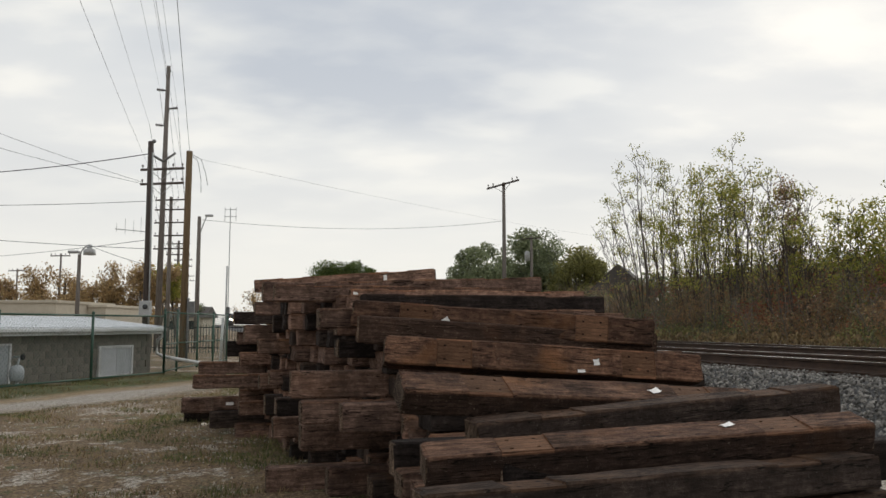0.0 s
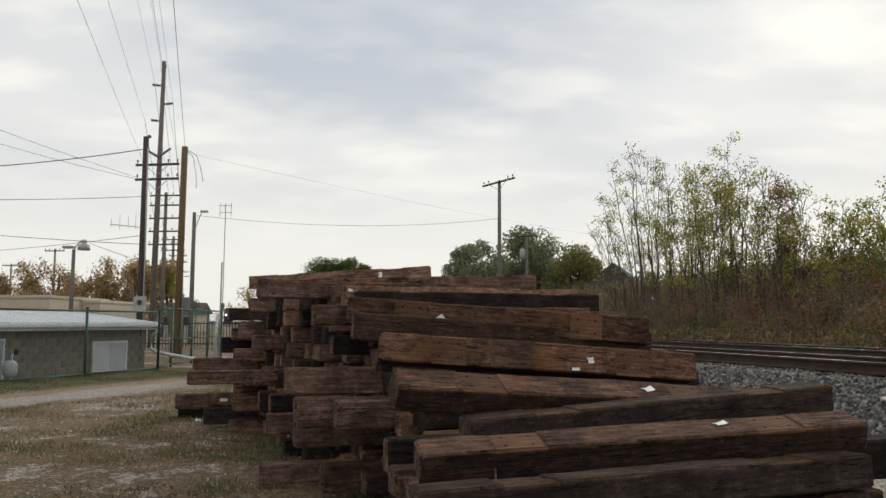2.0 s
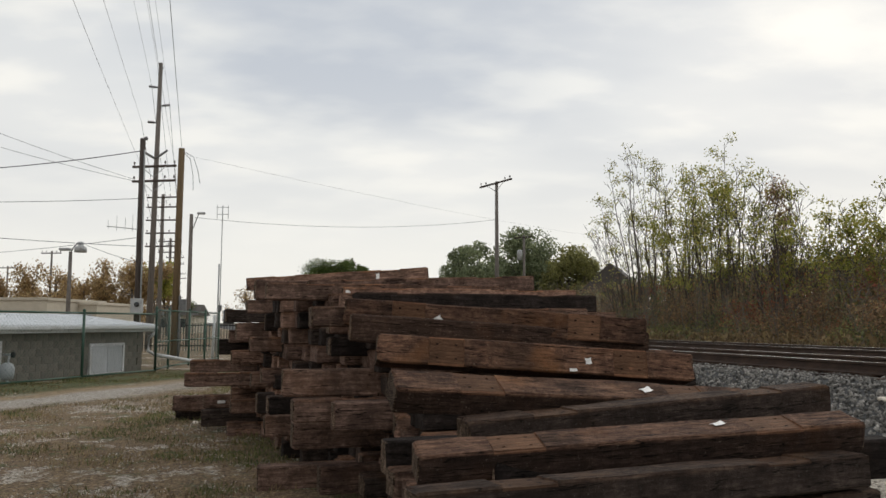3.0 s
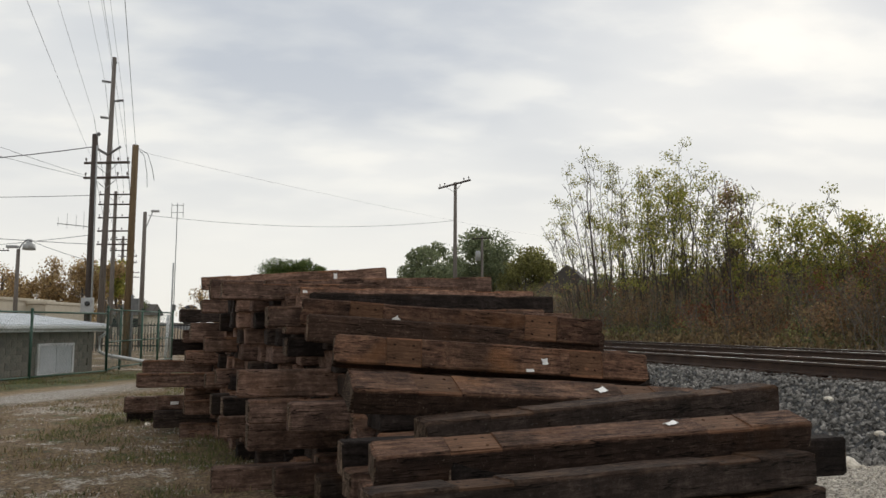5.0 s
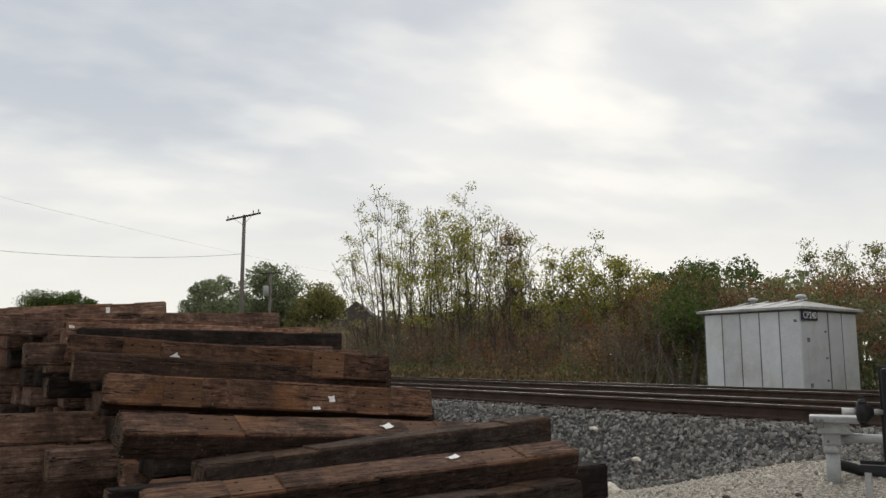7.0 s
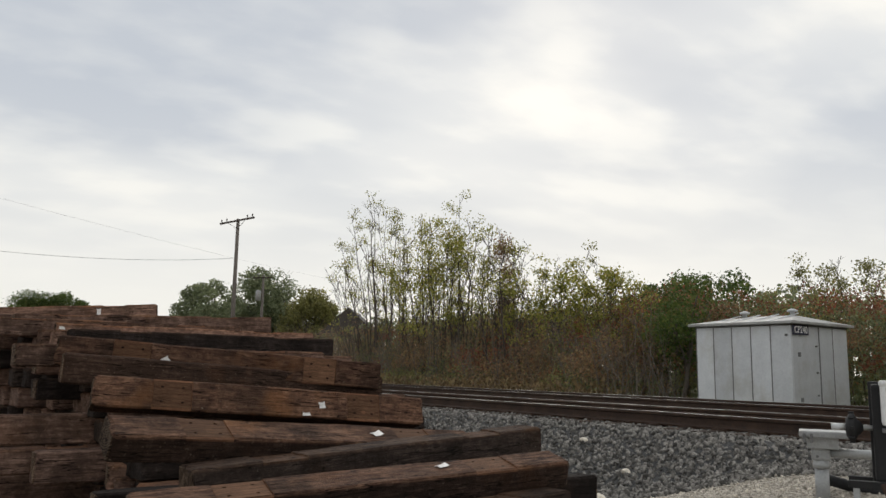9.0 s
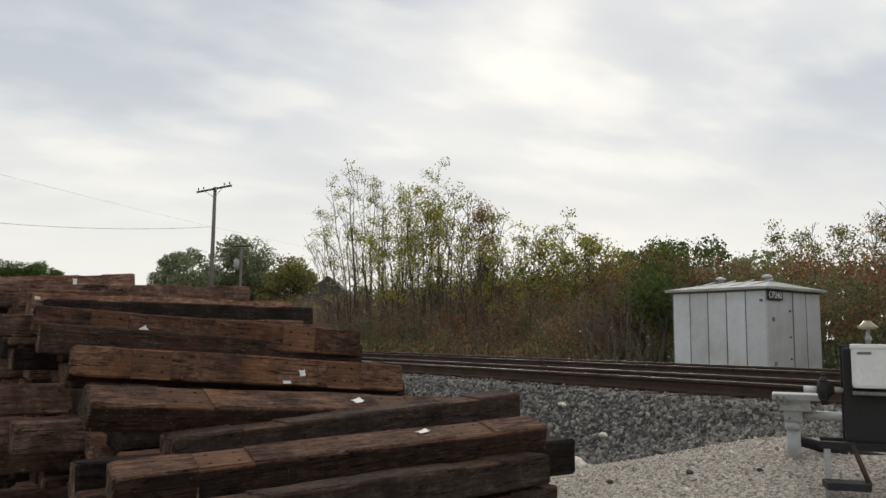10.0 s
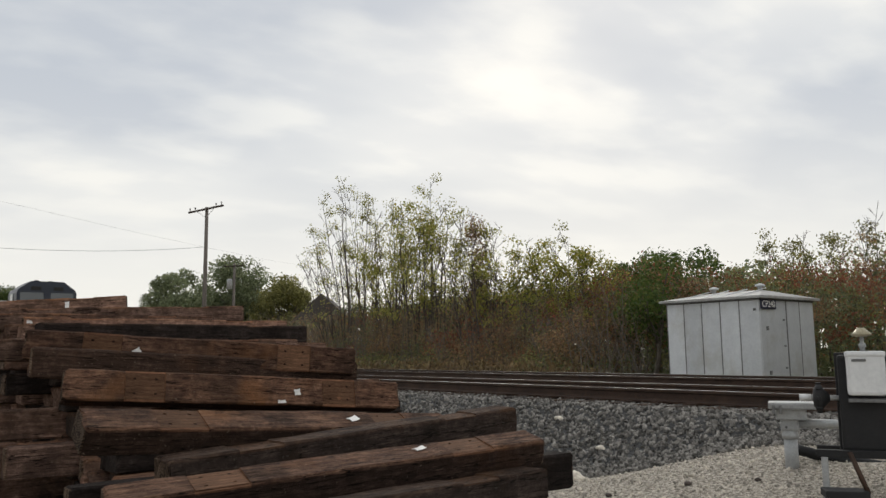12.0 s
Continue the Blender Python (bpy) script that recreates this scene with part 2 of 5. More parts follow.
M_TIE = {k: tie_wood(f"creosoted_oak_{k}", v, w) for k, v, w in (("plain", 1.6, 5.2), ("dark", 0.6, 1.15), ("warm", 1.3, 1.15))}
M_SEAT = surface("plate_seat_wood", (0.045, 0.024, 0.015), (0.20, 0.108, 0.064), 3, 0.8, bump=0.6, stretch=(1.5, 14, 14), vary=0.25)
M_SEAT.node_tree.nodes["Principled BSDF"].inputs["Specular IOR Level"].default_value = 0.1
M_GROUND = ground_cover()
# darker than the stones on it: paints the shade in their gaps
M_BALLAST_BED = surface("ballast_bed", (0.02, 0.02, 0.02), (0.10, 0.10, 0.10), 9, 0.95, bump=1.0, dist=0.04)
M_STONE = surface("ballast_stone", (0.080, 0.074, 0.067), (0.26, 0.246, 0.224), 8, 0.9, bump=0.3, island=0.75)
M_PALE_STONE = surface("pale_limestone", (0.32, 0.285, 0.235), (0.64, 0.59, 0.51), 8, 0.92, bump=0.4, island=0.5)
M_YARD_STONE = surface("yard_grit", (0.24, 0.20, 0.16), (0.52, 0.46, 0.39), 8, 0.95, bump=0.4, island=0.4)
M_RAIL = surface("rusty_rail", (0.030, 0.019, 0.014), (0.085, 0.050, 0.034), 5, 0.75, metal=0.35, bump=0.3, dist=0.003)
M_RAILTOP = surface("polished_railhead", (0.34, 0.33, 0.32), (0.60, 0.59, 0.57), 3, 0.28, metal=0.9, bump=0.05, stretch=(1, 0.05, 1))
M_SILVER = surface("silver_painted_steel", (0.53, 0.55, 0.575), (0.64, 0.66, 0.68), 2.5, 0.5, metal=0.15, bump=0.06, dirt=(0.46, 0.46, 0.44))
M_HUTROOF = surface("dull_grey_roof_paint", (0.27, 0.27, 0.265), (0.40, 0.40, 0.39), 3, 0.6, bump=0.08, dirt=(0.22, 0.20, 0.18))
M_SEAM = surface("dark_seam", (0.10, 0.10, 0.10), (0.2, 0.2, 0.2), 6, 0.7)
M_GALV = surface("galvanised_steel", (0.30, 0.31, 0.315), (0.44, 0.45, 0.45), 9, 0.5, metal=0.25, bump=0.06, dirt=(0.28, 0.265, 0.24))
M_BLACK = surface("black_cast_iron", (0.006, 0.006, 0.007), (0.014, 0.014, 0.015), 8, 0.75, bump=0.2, dist=0.003)
M_WHITE = surface("white_plastic", (0.58, 0.59, 0.60), (0.70, 0.71, 0.71), 4, 0.5, bump=0.05)
M_PAPER = surface("white_tag", (0.72, 0.70, 0.68), (0.86, 0.85, 0.83), 9, 0.8, bump=0.2)
M_BRASS = surface("weathered_brass", (0.30, 0.26, 0.17), (0.52, 0.47, 0.34), 12, 0.4, metal=0.5)
M_NAVY = surface("navy_sign_enamel", (0.010, 0.013, 0.035), (0.016, 0.02, 0.05), 5, 0.4)
M_POLE = surface("weathered_grey_pole", (0.085, 0.072, 0.062), (0.205, 0.18, 0.16), 3, 0.9, bump=0.6, stretch=(6, 6, 0.35))
M_POLE_DARK = surface("dark_creosote_pole", (0.035, 0.027, 0.024), (0.10, 0.078, 0.066), 3, 0.9, bump=0.6, stretch=(6, 6, 0.35))
M_POLE_BROWN = surface("brown_treated_pole", (0.085, 0.056, 0.028), (0.185, 0.125, 0.066), 3, 0.9, bump=0.6, stretch=(6, 6, 0.35))
M_WIRE = surface("dark_wire", (0.05, 0.05, 0.055), (0.09, 0.09, 0.1), 6, 0.6, bump=0)
M_PORCELAIN = surface("grey_porcelain", (0.10, 0.09, 0.09), (0.2, 0.18, 0.17), 12, 0.3)
M_GREEN = surface("green_coated_steel", (0.016, 0.055, 0.036), (0.034, 0.088, 0.058), 9, 0.55, bump=0.1)
M_BLOCK = surface("grey_block", (0.16, 0.144, 0.12), (0.225, 0.203, 0.172), 5, 0.95, bump=0.5, dirt=(0.12, 0.115, 0.10))
M_MORTAR = surface("mortar", (0.17, 0.155, 0.13), (0.22, 0.2, 0.17), 9, 0.95)
M_ROOFING = surface("ribbed_white_roofing", (0.60, 0.63, 0.66), (0.76, 0.78, 0.80), 3, 0.45, metal=0.2, bump=0.08)
M_TRIM = surface("painted_white_trim", (0.55, 0.56, 0.57), (0.70, 0.71, 0.71), 4, 0.6, bump=0.1, dirt=(0.42, 0.41, 0.39))
M_DOOR = surface("pale_painted_door", (0.44, 0.46, 0.48), (0.56, 0.58, 0.60), 4, 0.6, bump=0.1)
M_TANK = surface("grey_meter_paint", (0.36, 0.39, 0.41), (0.48, 0.51, 0.53), 5, 0.5, bump=0.08)
M_BEIGE = surface("beige_render", (0.44, 0.39, 0.31), (0.54, 0.49, 0.40), 2, 0.9, bump=0.2)
M_DARKWIN = surface("dark_window_glass", (0.012, 0.014, 0.016), (0.03, 0.033, 0.036), 2, 0.08, bump=0)
M_SHINGLE = surface("brown_shingle", (0.050, 0.042, 0.038), (0.10, 0.088, 0.08), 8, 0.95, bump=0.5)
M_BARK = surface("grey_brown_bark", (0.060, 0.047, 0.038), (0.17, 0.145, 0.12), 8, 0.95, bump=0.5, stretch=(4, 4, 1))
M_BRUSH = surface("grey_dead_twig", (0.085, 0.07, 0.056), (0.20, 0.17, 0.14), 8, 0.95, bump=0.2)
M_STEM = surface("dark_shrub_stem", (0.045, 0.036, 0.030), (0.125, 0.10, 0.08), 8, 0.95, bump=0.2)
M_BLUE = surface("dark_blue_engine_paint", (0.012, 0.017, 0.032), (0.022, 0.030, 0.052), 3, 0.4, bump=0.05, dirt=(0.03, 0.03, 0.035))
M_CREAM = surface("pale_hood_paint", (0.42, 0.42, 0.40), (0.56, 0.56, 0.53), 3, 0.5, bump=0.05)
M_UNDER = surface("grimy_black_running_gear", (0.012, 0.011, 0.010), (0.035, 0.031, 0.028), 6, 0.8)
LEAF_GREEN = foliage("green_leaves", [(0, (0.050, 0.085, 0.020)), (0.6, (0.10, 0.150, 0.035)), (1, (0.18, 0.20, 0.055))])
LEAF_YELLOW = foliage("yellow_green_leaves", [(0, (0.20, 0.22, 0.05)), (0.6, (0.36, 0.36, 0.08)), (1, (0.52, 0.42, 0.12))], 0.6)
LEAF_RED = foliage("rusty_red_leaves", [(0, (0.17, 0.085, 0.052)), (0.5, (0.27, 0.105, 0.062)), (0.85, (0.34, 0.11, 0.065)), (1, (0.32, 0.2, 0.085))])
# far foliage: distance haze is mixed into this leaf colour
LEAF_FAR = foliage("hazed_grey_green_leaves", [(0, (0.15, 0.18, 0.105)), (0.7, (0.25, 0.285, 0.16)), (1, (0.36, 0.38, 0.21))])
LEAF_RUST = foliage("dull_rust_leaves", [(0, (0.17, 0.125, 0.08)), (0.5, (0.28, 0.19, 0.11)), (0.85, (0.37, 0.20, 0.105)), (1, (0.40, 0.34, 0.16))])
WEEDS = foliage("weed_leaves", [(0, (0.06, 0.085, 0.03)), (0.6, (0.115, 0.14, 0.05)), (1, (0.22, 0.2, 0.08))])
LEAF_OLIVE = foliage("olive_leaves", [(0, (0.15, 0.15, 0.06)), (0.6, (0.26, 0.25, 0.09)), (1, (0.36, 0.33, 0.12))])
LEAF_BROWN = foliage("autumn_brown_leaves", [(0, (0.25, 0.17, 0.095)), (0.6, (0.42, 0.285, 0.14)), (1, (0.54, 0.40, 0.19))])
LEAF_DARK = foliage("dark_green_leaves", [(0, (0.09, 0.11, 0.055)), (0.7, (0.165, 0.19, 0.09)), (1, (0.27, 0.27, 0.13))])
GRASS = foliage("grass_blades", [(0, (0.065, 0.085, 0.026)), (0.6, (0.13, 0.145, 0.048)), (1, (0.28, 0.24, 0.11))])
STRAW = foliage("dry_grass_blades", [(0, (0.10, 0.068, 0.034)), (0.6, (0.21, 0.145, 0.073)), (1, (0.36, 0.27, 0.14))])


def glow(name, colour, power):
    m, nt, p = blank(name)
    p.inputs["Emission Color"].default_value = (*colour, 1)
    p.inputs["Emission Strength"].default_value = power
    return m


M_GLOW = glow("lit_lamp_glass", (1.0, 0.86, 0.62), 90.0)


# ---- building helpers ----
def part(name, bm, material, parent=None, label="", m=None):
    """Link a bmesh as one mesh object under a thing or a part."""
    me = bpy.data.meshes.new(name)
    bm.to_mesh(me)
    bm.free()
    me.materials.append(material)
    ob = new(name, me)
    if parent:
        ob.parent = parent
    if m is not None:
        ob.matrix_basis = m
    if label:
        ob["label"] = label
    return ob


def mesh_part(name, verts, faces, material, parent=None, label=""):
    me = bpy.data.meshes.new(name)
    me.from_pydata([tuple(v) for v in verts], [], [tuple(f) for f in faces])
    me.materials.append(material)
    ob = new(name, me)
    if parent:
        ob.parent = parent
    if label:
        ob["label"] = label
    return ob


def thing(name, label, category, m=None, group="", kind=""):
    ob = new(name)
    ob.empty_display_size = 0.2
    if m is not None:
        ob.matrix_basis = m
    return tagged(ob, label, category, group, kind)


def add_box(bm, sx, sy, sz, m=None, bevel=0.0):
    """A box of full sizes on the centre of m."""
    r = bmesh.ops.create_cube(bm, size=1.0, matrix=(m or Matrix()) @ Matrix.Diagonal((sx, sy, sz, 1)))
    if bevel:
        es = list({e for v in r["verts"] for e in v.link_edges})
        bmesh.ops.bevel(bm, geom=es, offset=bevel, segments=2, affect="EDGES", profile=0.6)
    return bm


def box(sx, sy, sz, x=0, y=0, z=0, rx=0, ry=0, rz=0, bevel=0.0):
    return add_box(bmesh.new(), sx, sy, sz, pose(x, y, z, rx, ry, rz), bevel)


def add_tube(bm, pts, radii, sides=8, cap=True):
    """A tapered tube along points."""
    rings = []
    for i, p in enumerate(pts):
        p = Vector(p)
        a, b = Vector(pts[max(i - 1, 0)]), Vector(pts[min(i + 1, len(pts) - 1)])
        d = (b - a).normalized()
        u = d.orthogonal().normalized() if abs(d.z) > 0.95 else d.cross(Vector((0, 0, 1))).normalized()
        v = d.cross(u)
        r = radii[i] if isinstance(radii, (list, tuple)) else radii
        rings.append([bm.verts.new(p + r * (math.cos(k * math.tau / sides) * u + math.sin(k * math.tau / sides) * v)) for k in range(sides)])
    for A, B in zip(rings, rings[1:]):
        for k in range(sides):
            f = bm.faces.new((A[k], A[(k + 1) % sides], B[(k + 1) % sides], B[k]))
            f.smooth = True
    if cap:
        bm.faces.new(rings[0][::-1]); bm.faces.new(rings[-1])
    return bm


def tube(pts, radii, sides=8):
    bm = add_tube(bmesh.new(), pts, radii, sides)
    bmesh.ops.recalc_face_normals(bm, faces=bm.faces)
    return bm


def lathe(profile, sides=20, m=None):
    """A turned body from (radius, height) pairs."""
    bm = bmesh.new()
    rings = [[bm.verts.new((r * math.cos(k * math.tau / sides), r * math.sin(k * math.tau / sides), z)) for k in range(sides)] for r, z in profile]
    for A, B in zip(rings, rings[1:]):
        for k in range(sides):
            bm.faces.new((A[k], A[(k + 1) % sides], B[(k + 1) % sides], B[k])).smooth = True
    bm.faces.new(rings[0][::-1]); bm.faces.new(rings[-1])
    if m is not None:
        bmesh.ops.transform(bm, matrix=m, verts=bm.verts)
    return bm


# ---- the lie of the land: s runs across the railway (away from the viewer's side), q along it ----
PHI = radians(-16.8)
UQ, NS = Vector((math.sin(PHI), math.cos(PHI), 0)), Vector((math.cos(PHI), -math.sin(PHI), 0))
TRACK = pose(0, 0, 0, 0, 0, 16.8)
RAIL_Z, BED_Z = 0.965, 0.79


def at(s, q, z=0.0):
    return NS * s + UQ * q + Vector((0, 0, z))


def smooth(x, a, b):
    t = min(max((x - a) / (b - a), 0.0), 1.0)
    return t * t * (3 - 2 * t)


def land(s, q):
    """Height of the natural ground."""
    pad = 0.55 * (1 - smooth(q, 4.2, 6.8)) * smooth(s, 3.5, 9.0)
    if s > 16.3:
        return 0.35
    rise = 0.05 * smooth(s, 4, 7)
    near = 1.0 if math.hypot(s, q) < 60 else 0.0
    return rise + pad + near * 0.03 * noise.noise((s * 0.6, q * 0.6, 0.3))


def bed(s):
    """Top of the ballast."""
    if s < 8.3:
        return BED_Z - 0.03 - (8.3 - s) * 0.45
    if s > 16.0:
        return BED_Z - (s - 16.0) * 0.5
    return BED_Z - 0.04


def build_ground():
    def axis(fine_lo, fine_hi, step, far):
        v = list(np.arange(fine_lo, fine_hi, step))
        lo, hi, k = fine_lo, fine_hi, step
        while hi < far:
            k *= 1.45; hi += k; v.append(hi)
        k = step
        while lo > -far:
            k *= 1.45; lo -= k; v.insert(0, lo)
        return v
    S, Q = axis(-8, 20, 0.3, 2500), axis(-3, 34, 0.35, 2500)
    verts = [(s, q, land(s, q)) for q in Q for s in S]
    n = len(S)
    faces = [(j * n + i, j * n + i + 1, (j + 1) * n + i + 1, (j + 1) * n + i) for j in range(len(Q) - 1) for i in range(n - 1)]
    g = mesh_part("ground", verts, faces, M_GROUND)
    g.matrix_basis = TRACK
    for f in g.data.polygons:
        f.use_smooth = True
    tagged(g, "worn yard ground with dead grass, tufts and pale gravel", "ground", kind="structure")
    # ballast bed of both tracks
    prof = [(5.9, bed(5.9) - 0.25), (6.4, bed(6.4)), (8.3, BED_Z - 0.03), (16.0, BED_Z - 0.03), (17.2, 0.1)]
    bm = bmesh.new()
    rows = [[bm.verts.new((s, q, z)) for s, z in prof] for q in (-120, -20, 0, 20, 60, 600)]
    for A, B in zip(rows, rows[1:]):
        for k in range(len(prof) - 1):
            bm.faces.new((A[k], A[k + 1], B[k + 1], B[k]))
    b = part("ballast_bed", bm, M_BALLAST_BED, m=TRACK)
    tagged(b, "grey crushed stone bed under the tracks, darkened as shaded gaps", "ballast", kind="structure")


def stones(name, n, place, size, material, label, category):
    """Loose angular stones joined into one object."""
    rs = np.random.RandomState(5)
    base = []
    for k in range(6):
        bm = bmesh.new()
        bmesh.ops.create_icosphere(bm, subdivisions=1, radius=1.0)
        for v in bm.verts:
            v.co *= rs.uniform(0.62, 1.15)
        base.append((np.array([v.co[:] for v in bm.verts]), np.array([[v.index for v in f.verts] for f in bm.faces])))
        bm.free()
    V, Fc, o = [], [], 0
    for i in range(n):
        p, k = place(rs)
        v, f = base[rs.randint(6)]
        q = Euler(rs.uniform(0, 6.3, 3)).to_matrix()
        sc = rs.uniform(*size) * k * np.array([1, rs.uniform(0.6, 1), rs.uniform(0.45, 0.8)])
        V.append((v * sc) @ np.array(q).T + np.array(p))
        Fc.append(f + o)
        o += len(v)
    ob = mesh_part(name, np.concatenate(V).tolist(), np.concatenate(Fc).tolist(), material)
    ob.matrix_basis = TRACK
    return tagged(ob, label, category, kind="stuff")


def build_stones():
    def on_slope(rs):
        q = rs.uniform(0, 1) ** 1.5 * 26 + 1.5
        s = rs.uniform(6.2, 9.0)
        while land(s, q) > bed(s) + 0.01:
            s = s + 0.25
        return (s, q, max(bed(s), land(s, q)) + rs.uniform(-0.015, 0.02)), 1.0

    def on_pad(rs):
        q, s = rs.uniform(0.5, 6.8), rs.uniform(3.0, 8.2)
        return (s, q, max(land(s, q), bed(s) - 0.06) + 0.003), rs.uniform(0.3, 1.0) ** 2
    stones("ballast_stones", 34000, on_slope, (0.021, 0.048), M_STONE, "loose grey crushed ballast stones on the track slope", "ballast")
    def in_yard(rs):
        while True:
            s, q = rs.uniform(-8, 1.5), 5.0 + rs.uniform(0, 1) ** 1.4 * 14
            if noise.noise((s * 0.55, q * 0.55, 3.0)) + 0.5 * noise.noise((s * 2, q * 2, 1.0)) > rs.uniform(-0.1, 0.5):
                return (s, q, land(s, q) + 0.004), rs.uniform(0.3, 1.0) ** 2
    stones("yard_gravel", 18000, in_yard, (0.008, 0.026), M_YARD_STONE, "scattered pale gravel in the worn yard", "gravel")
    stones("pale_gravel", 15000, on_pad, (0.012, 0.034), M_PALE_STONE, "pale crushed limestone gravel beside the track", "gravel")


def rail_profile():
    half = [(0.076, 0.0), (0.076, 0.012), (0.018, 0.028), (0.010, 0.045), (0.010, 0.118), (0.036, 0.132), (0.037, 0.160), (0.030, 0.168)]
    return half + [(-x, z) for x, z in reversed(half)]


def build_track(s0, name, spikes):
    """One track: two rails, ties under them."""
    tr = thing(name, "rusty rails with polished heads on buried wooden ties", "railway track", TRACK)
    for s in (s0, s0 + 1.505):
        bm = bmesh.new()
        pr = rail_profile()
        rows = [[bm.verts.new((s + x, q, BED_Z + 0.007 + z)) for x, z in pr] for q in (-110, -30, 0, 30, 90, 250, 600)]
        for A, B in zip(rows, rows[1:]):
            for k in range(len(pr)):
                bm.faces.new((A[k], A[(k + 1) % len(pr)], B[(k + 1) % len(pr)], B[k]))
        bmesh.ops.recalc_face_normals(bm, faces=bm.faces)
        r = part("rail", bm, M_RAIL, tr)
        bm = bmesh.new()
        add_box(bm, 0.050, 710, 0.004, pose(s, 245, BED_Z + 0.177))
        part("running_surface", bm, M_RAILTOP, r, "polished steel running surface")
    rs = random.Random(int(s0 * 10))
    bm = box(2.59, 0.229, 0.178, bevel=0.012)
    me = bpy.data.meshes.new("sleeper")
    bm.to_mesh(me); bm.free(); me.materials.append(M_TIE["dark"])
    pl = bpy.data.meshes.new("plate")
    bm = box(0.19, 0.30, 0.018); bm.to_mesh(pl); bm.free(); pl.materials.append(M_RAIL)
    for k in range(110):
        q = -8 + k * 0.53
        t = new("sleeper", me)
        t.parent = tr
        t.matrix_basis = pose(s0 + 0.75 + rs.uniform(-0.05, 0.05), q, BED_Z - 0.092, 0, 0, rs.uniform(-1, 1))
        if spikes and k < 70:
            p = new("tie_plate", pl)
            p.parent = tr
            p.matrix_basis = pose(s0, q, BED_Z + 0.003, 0, 0, 90)
    return tr


# ---- old ties ----
def tie_meshes():
    """A few worn tie shapes: rounded edges, split ends, sunken plate seats."""
    made = []
    for k in range(7):
        rs = random.Random(40 + k)
        xs = sorted({-1.295, -1.28, -1.2, -1.05, -0.898, -0.893, -0.755, -0.617, -0.612, -0.45, -0.25, 0, 0.2, 0.4, 0.612, 0.617, 0.755, 0.893, 0.898, 1.05, 1.2, 1.28, 1.295})
        hw, hh = 0.1145, 0.089
        ring = [(-hw, -hh + 0.014), (-hw + 0.014, -hh), (hw - 0.014, -hh), (hw, -hh + 0.014), (hw, 0.02), (hw, hh - 0.013), (hw - 0.012, hh), (0.035, hh), (-0.035, hh), (-hw + 0.012, hh), (-hw, hh - 0.013), (-hw, 0.02)]
        bm = bmesh.new()
        rows = []
        for x in xs:
            end = 0.010 if abs(x) > 1.29 else 0.0
            row = []
            for j, (y, z) in enumerate(ring):
                wear = 0.006 * noise.noise((x * 3 + k * 9, y * 9, z * 9)) + 0.004 * noise.noise((x * 11 + k * 5, y * 20, z * 20))
                yy, zz = y * (1 - end / 0.1) + wear * (1 if y > 0 else -1), z * (1 - end / 0.1) + wear * (1 if z > 0 else -1)
                if z > 0.08 and 0.614 < abs(x) < 0.896:
                    zz -= 0.011
                row.append(bm.verts.new((x + (rs.uniform(-0.012, 0.012) if abs(x) > 1.25 else 0), yy, zz)))
            rows.append(row)
        n = len(ring)
        for A, B in zip(rows, rows[1:]):
            for j in range(n):
                bm.faces.new((A[j], A[(j + 1) % n], B[(j + 1) % n], B[j]))
        bm.faces.new(rows[0]); bm.faces.new(rows[-1][::-1])
        bmesh.ops.recalc_face_normals(bm, faces=bm.faces)
        made.append(bm)
    return made


TIE_DATA = {}
for _k, _bm in enumerate(tie_meshes()):
    for _tone, _mat in M_TIE.items():
        _me = bpy.data.meshes.new("railroad_tie")
        _bm.to_mesh(_me)
        _me.materials.append(_mat)
        TIE_DATA[_tone, _k] = _me
    _bm.free()
TIE_RANDOM = random.Random(11)


def seat_mesh():
    """The worn print of a rail plate: a thin slab with four square spike holes sunk in it."""
    bm = bmesh.new()
    xs, ys = (-0.137, -0.085, -0.065, 0.065, 0.085, 0.137), (-0.098, -0.063, -0.047, 0.047, 0.063, 0.098)
    g = [[bm.verts.new((x, y, 0.0035 + 0.0015 * noise.noise((x * 20, y * 30, 0)))) for x in xs] for y in ys]
    holes = []
    for j in range(5):
        for i in range(5):
            f = bm.faces.new((g[j][i], g[j][i + 1], g[j + 1][i + 1], g[j + 1][i]))
            if i in (1, 3) and j in (1, 3):
                holes.append(f)
    for f in holes:
        r = bmesh.ops.extrude_discrete_faces(bm, faces=[f])
        for v in r["faces"][0].verts:
            v.co.z -= 0.02
    me = bpy.data.meshes.new("plate_seat")
    bm.to_mesh(me)
    bm.free()
    me.materials.append(M_SEAT)
    return me


SEAT_DATA = seat_mesh()


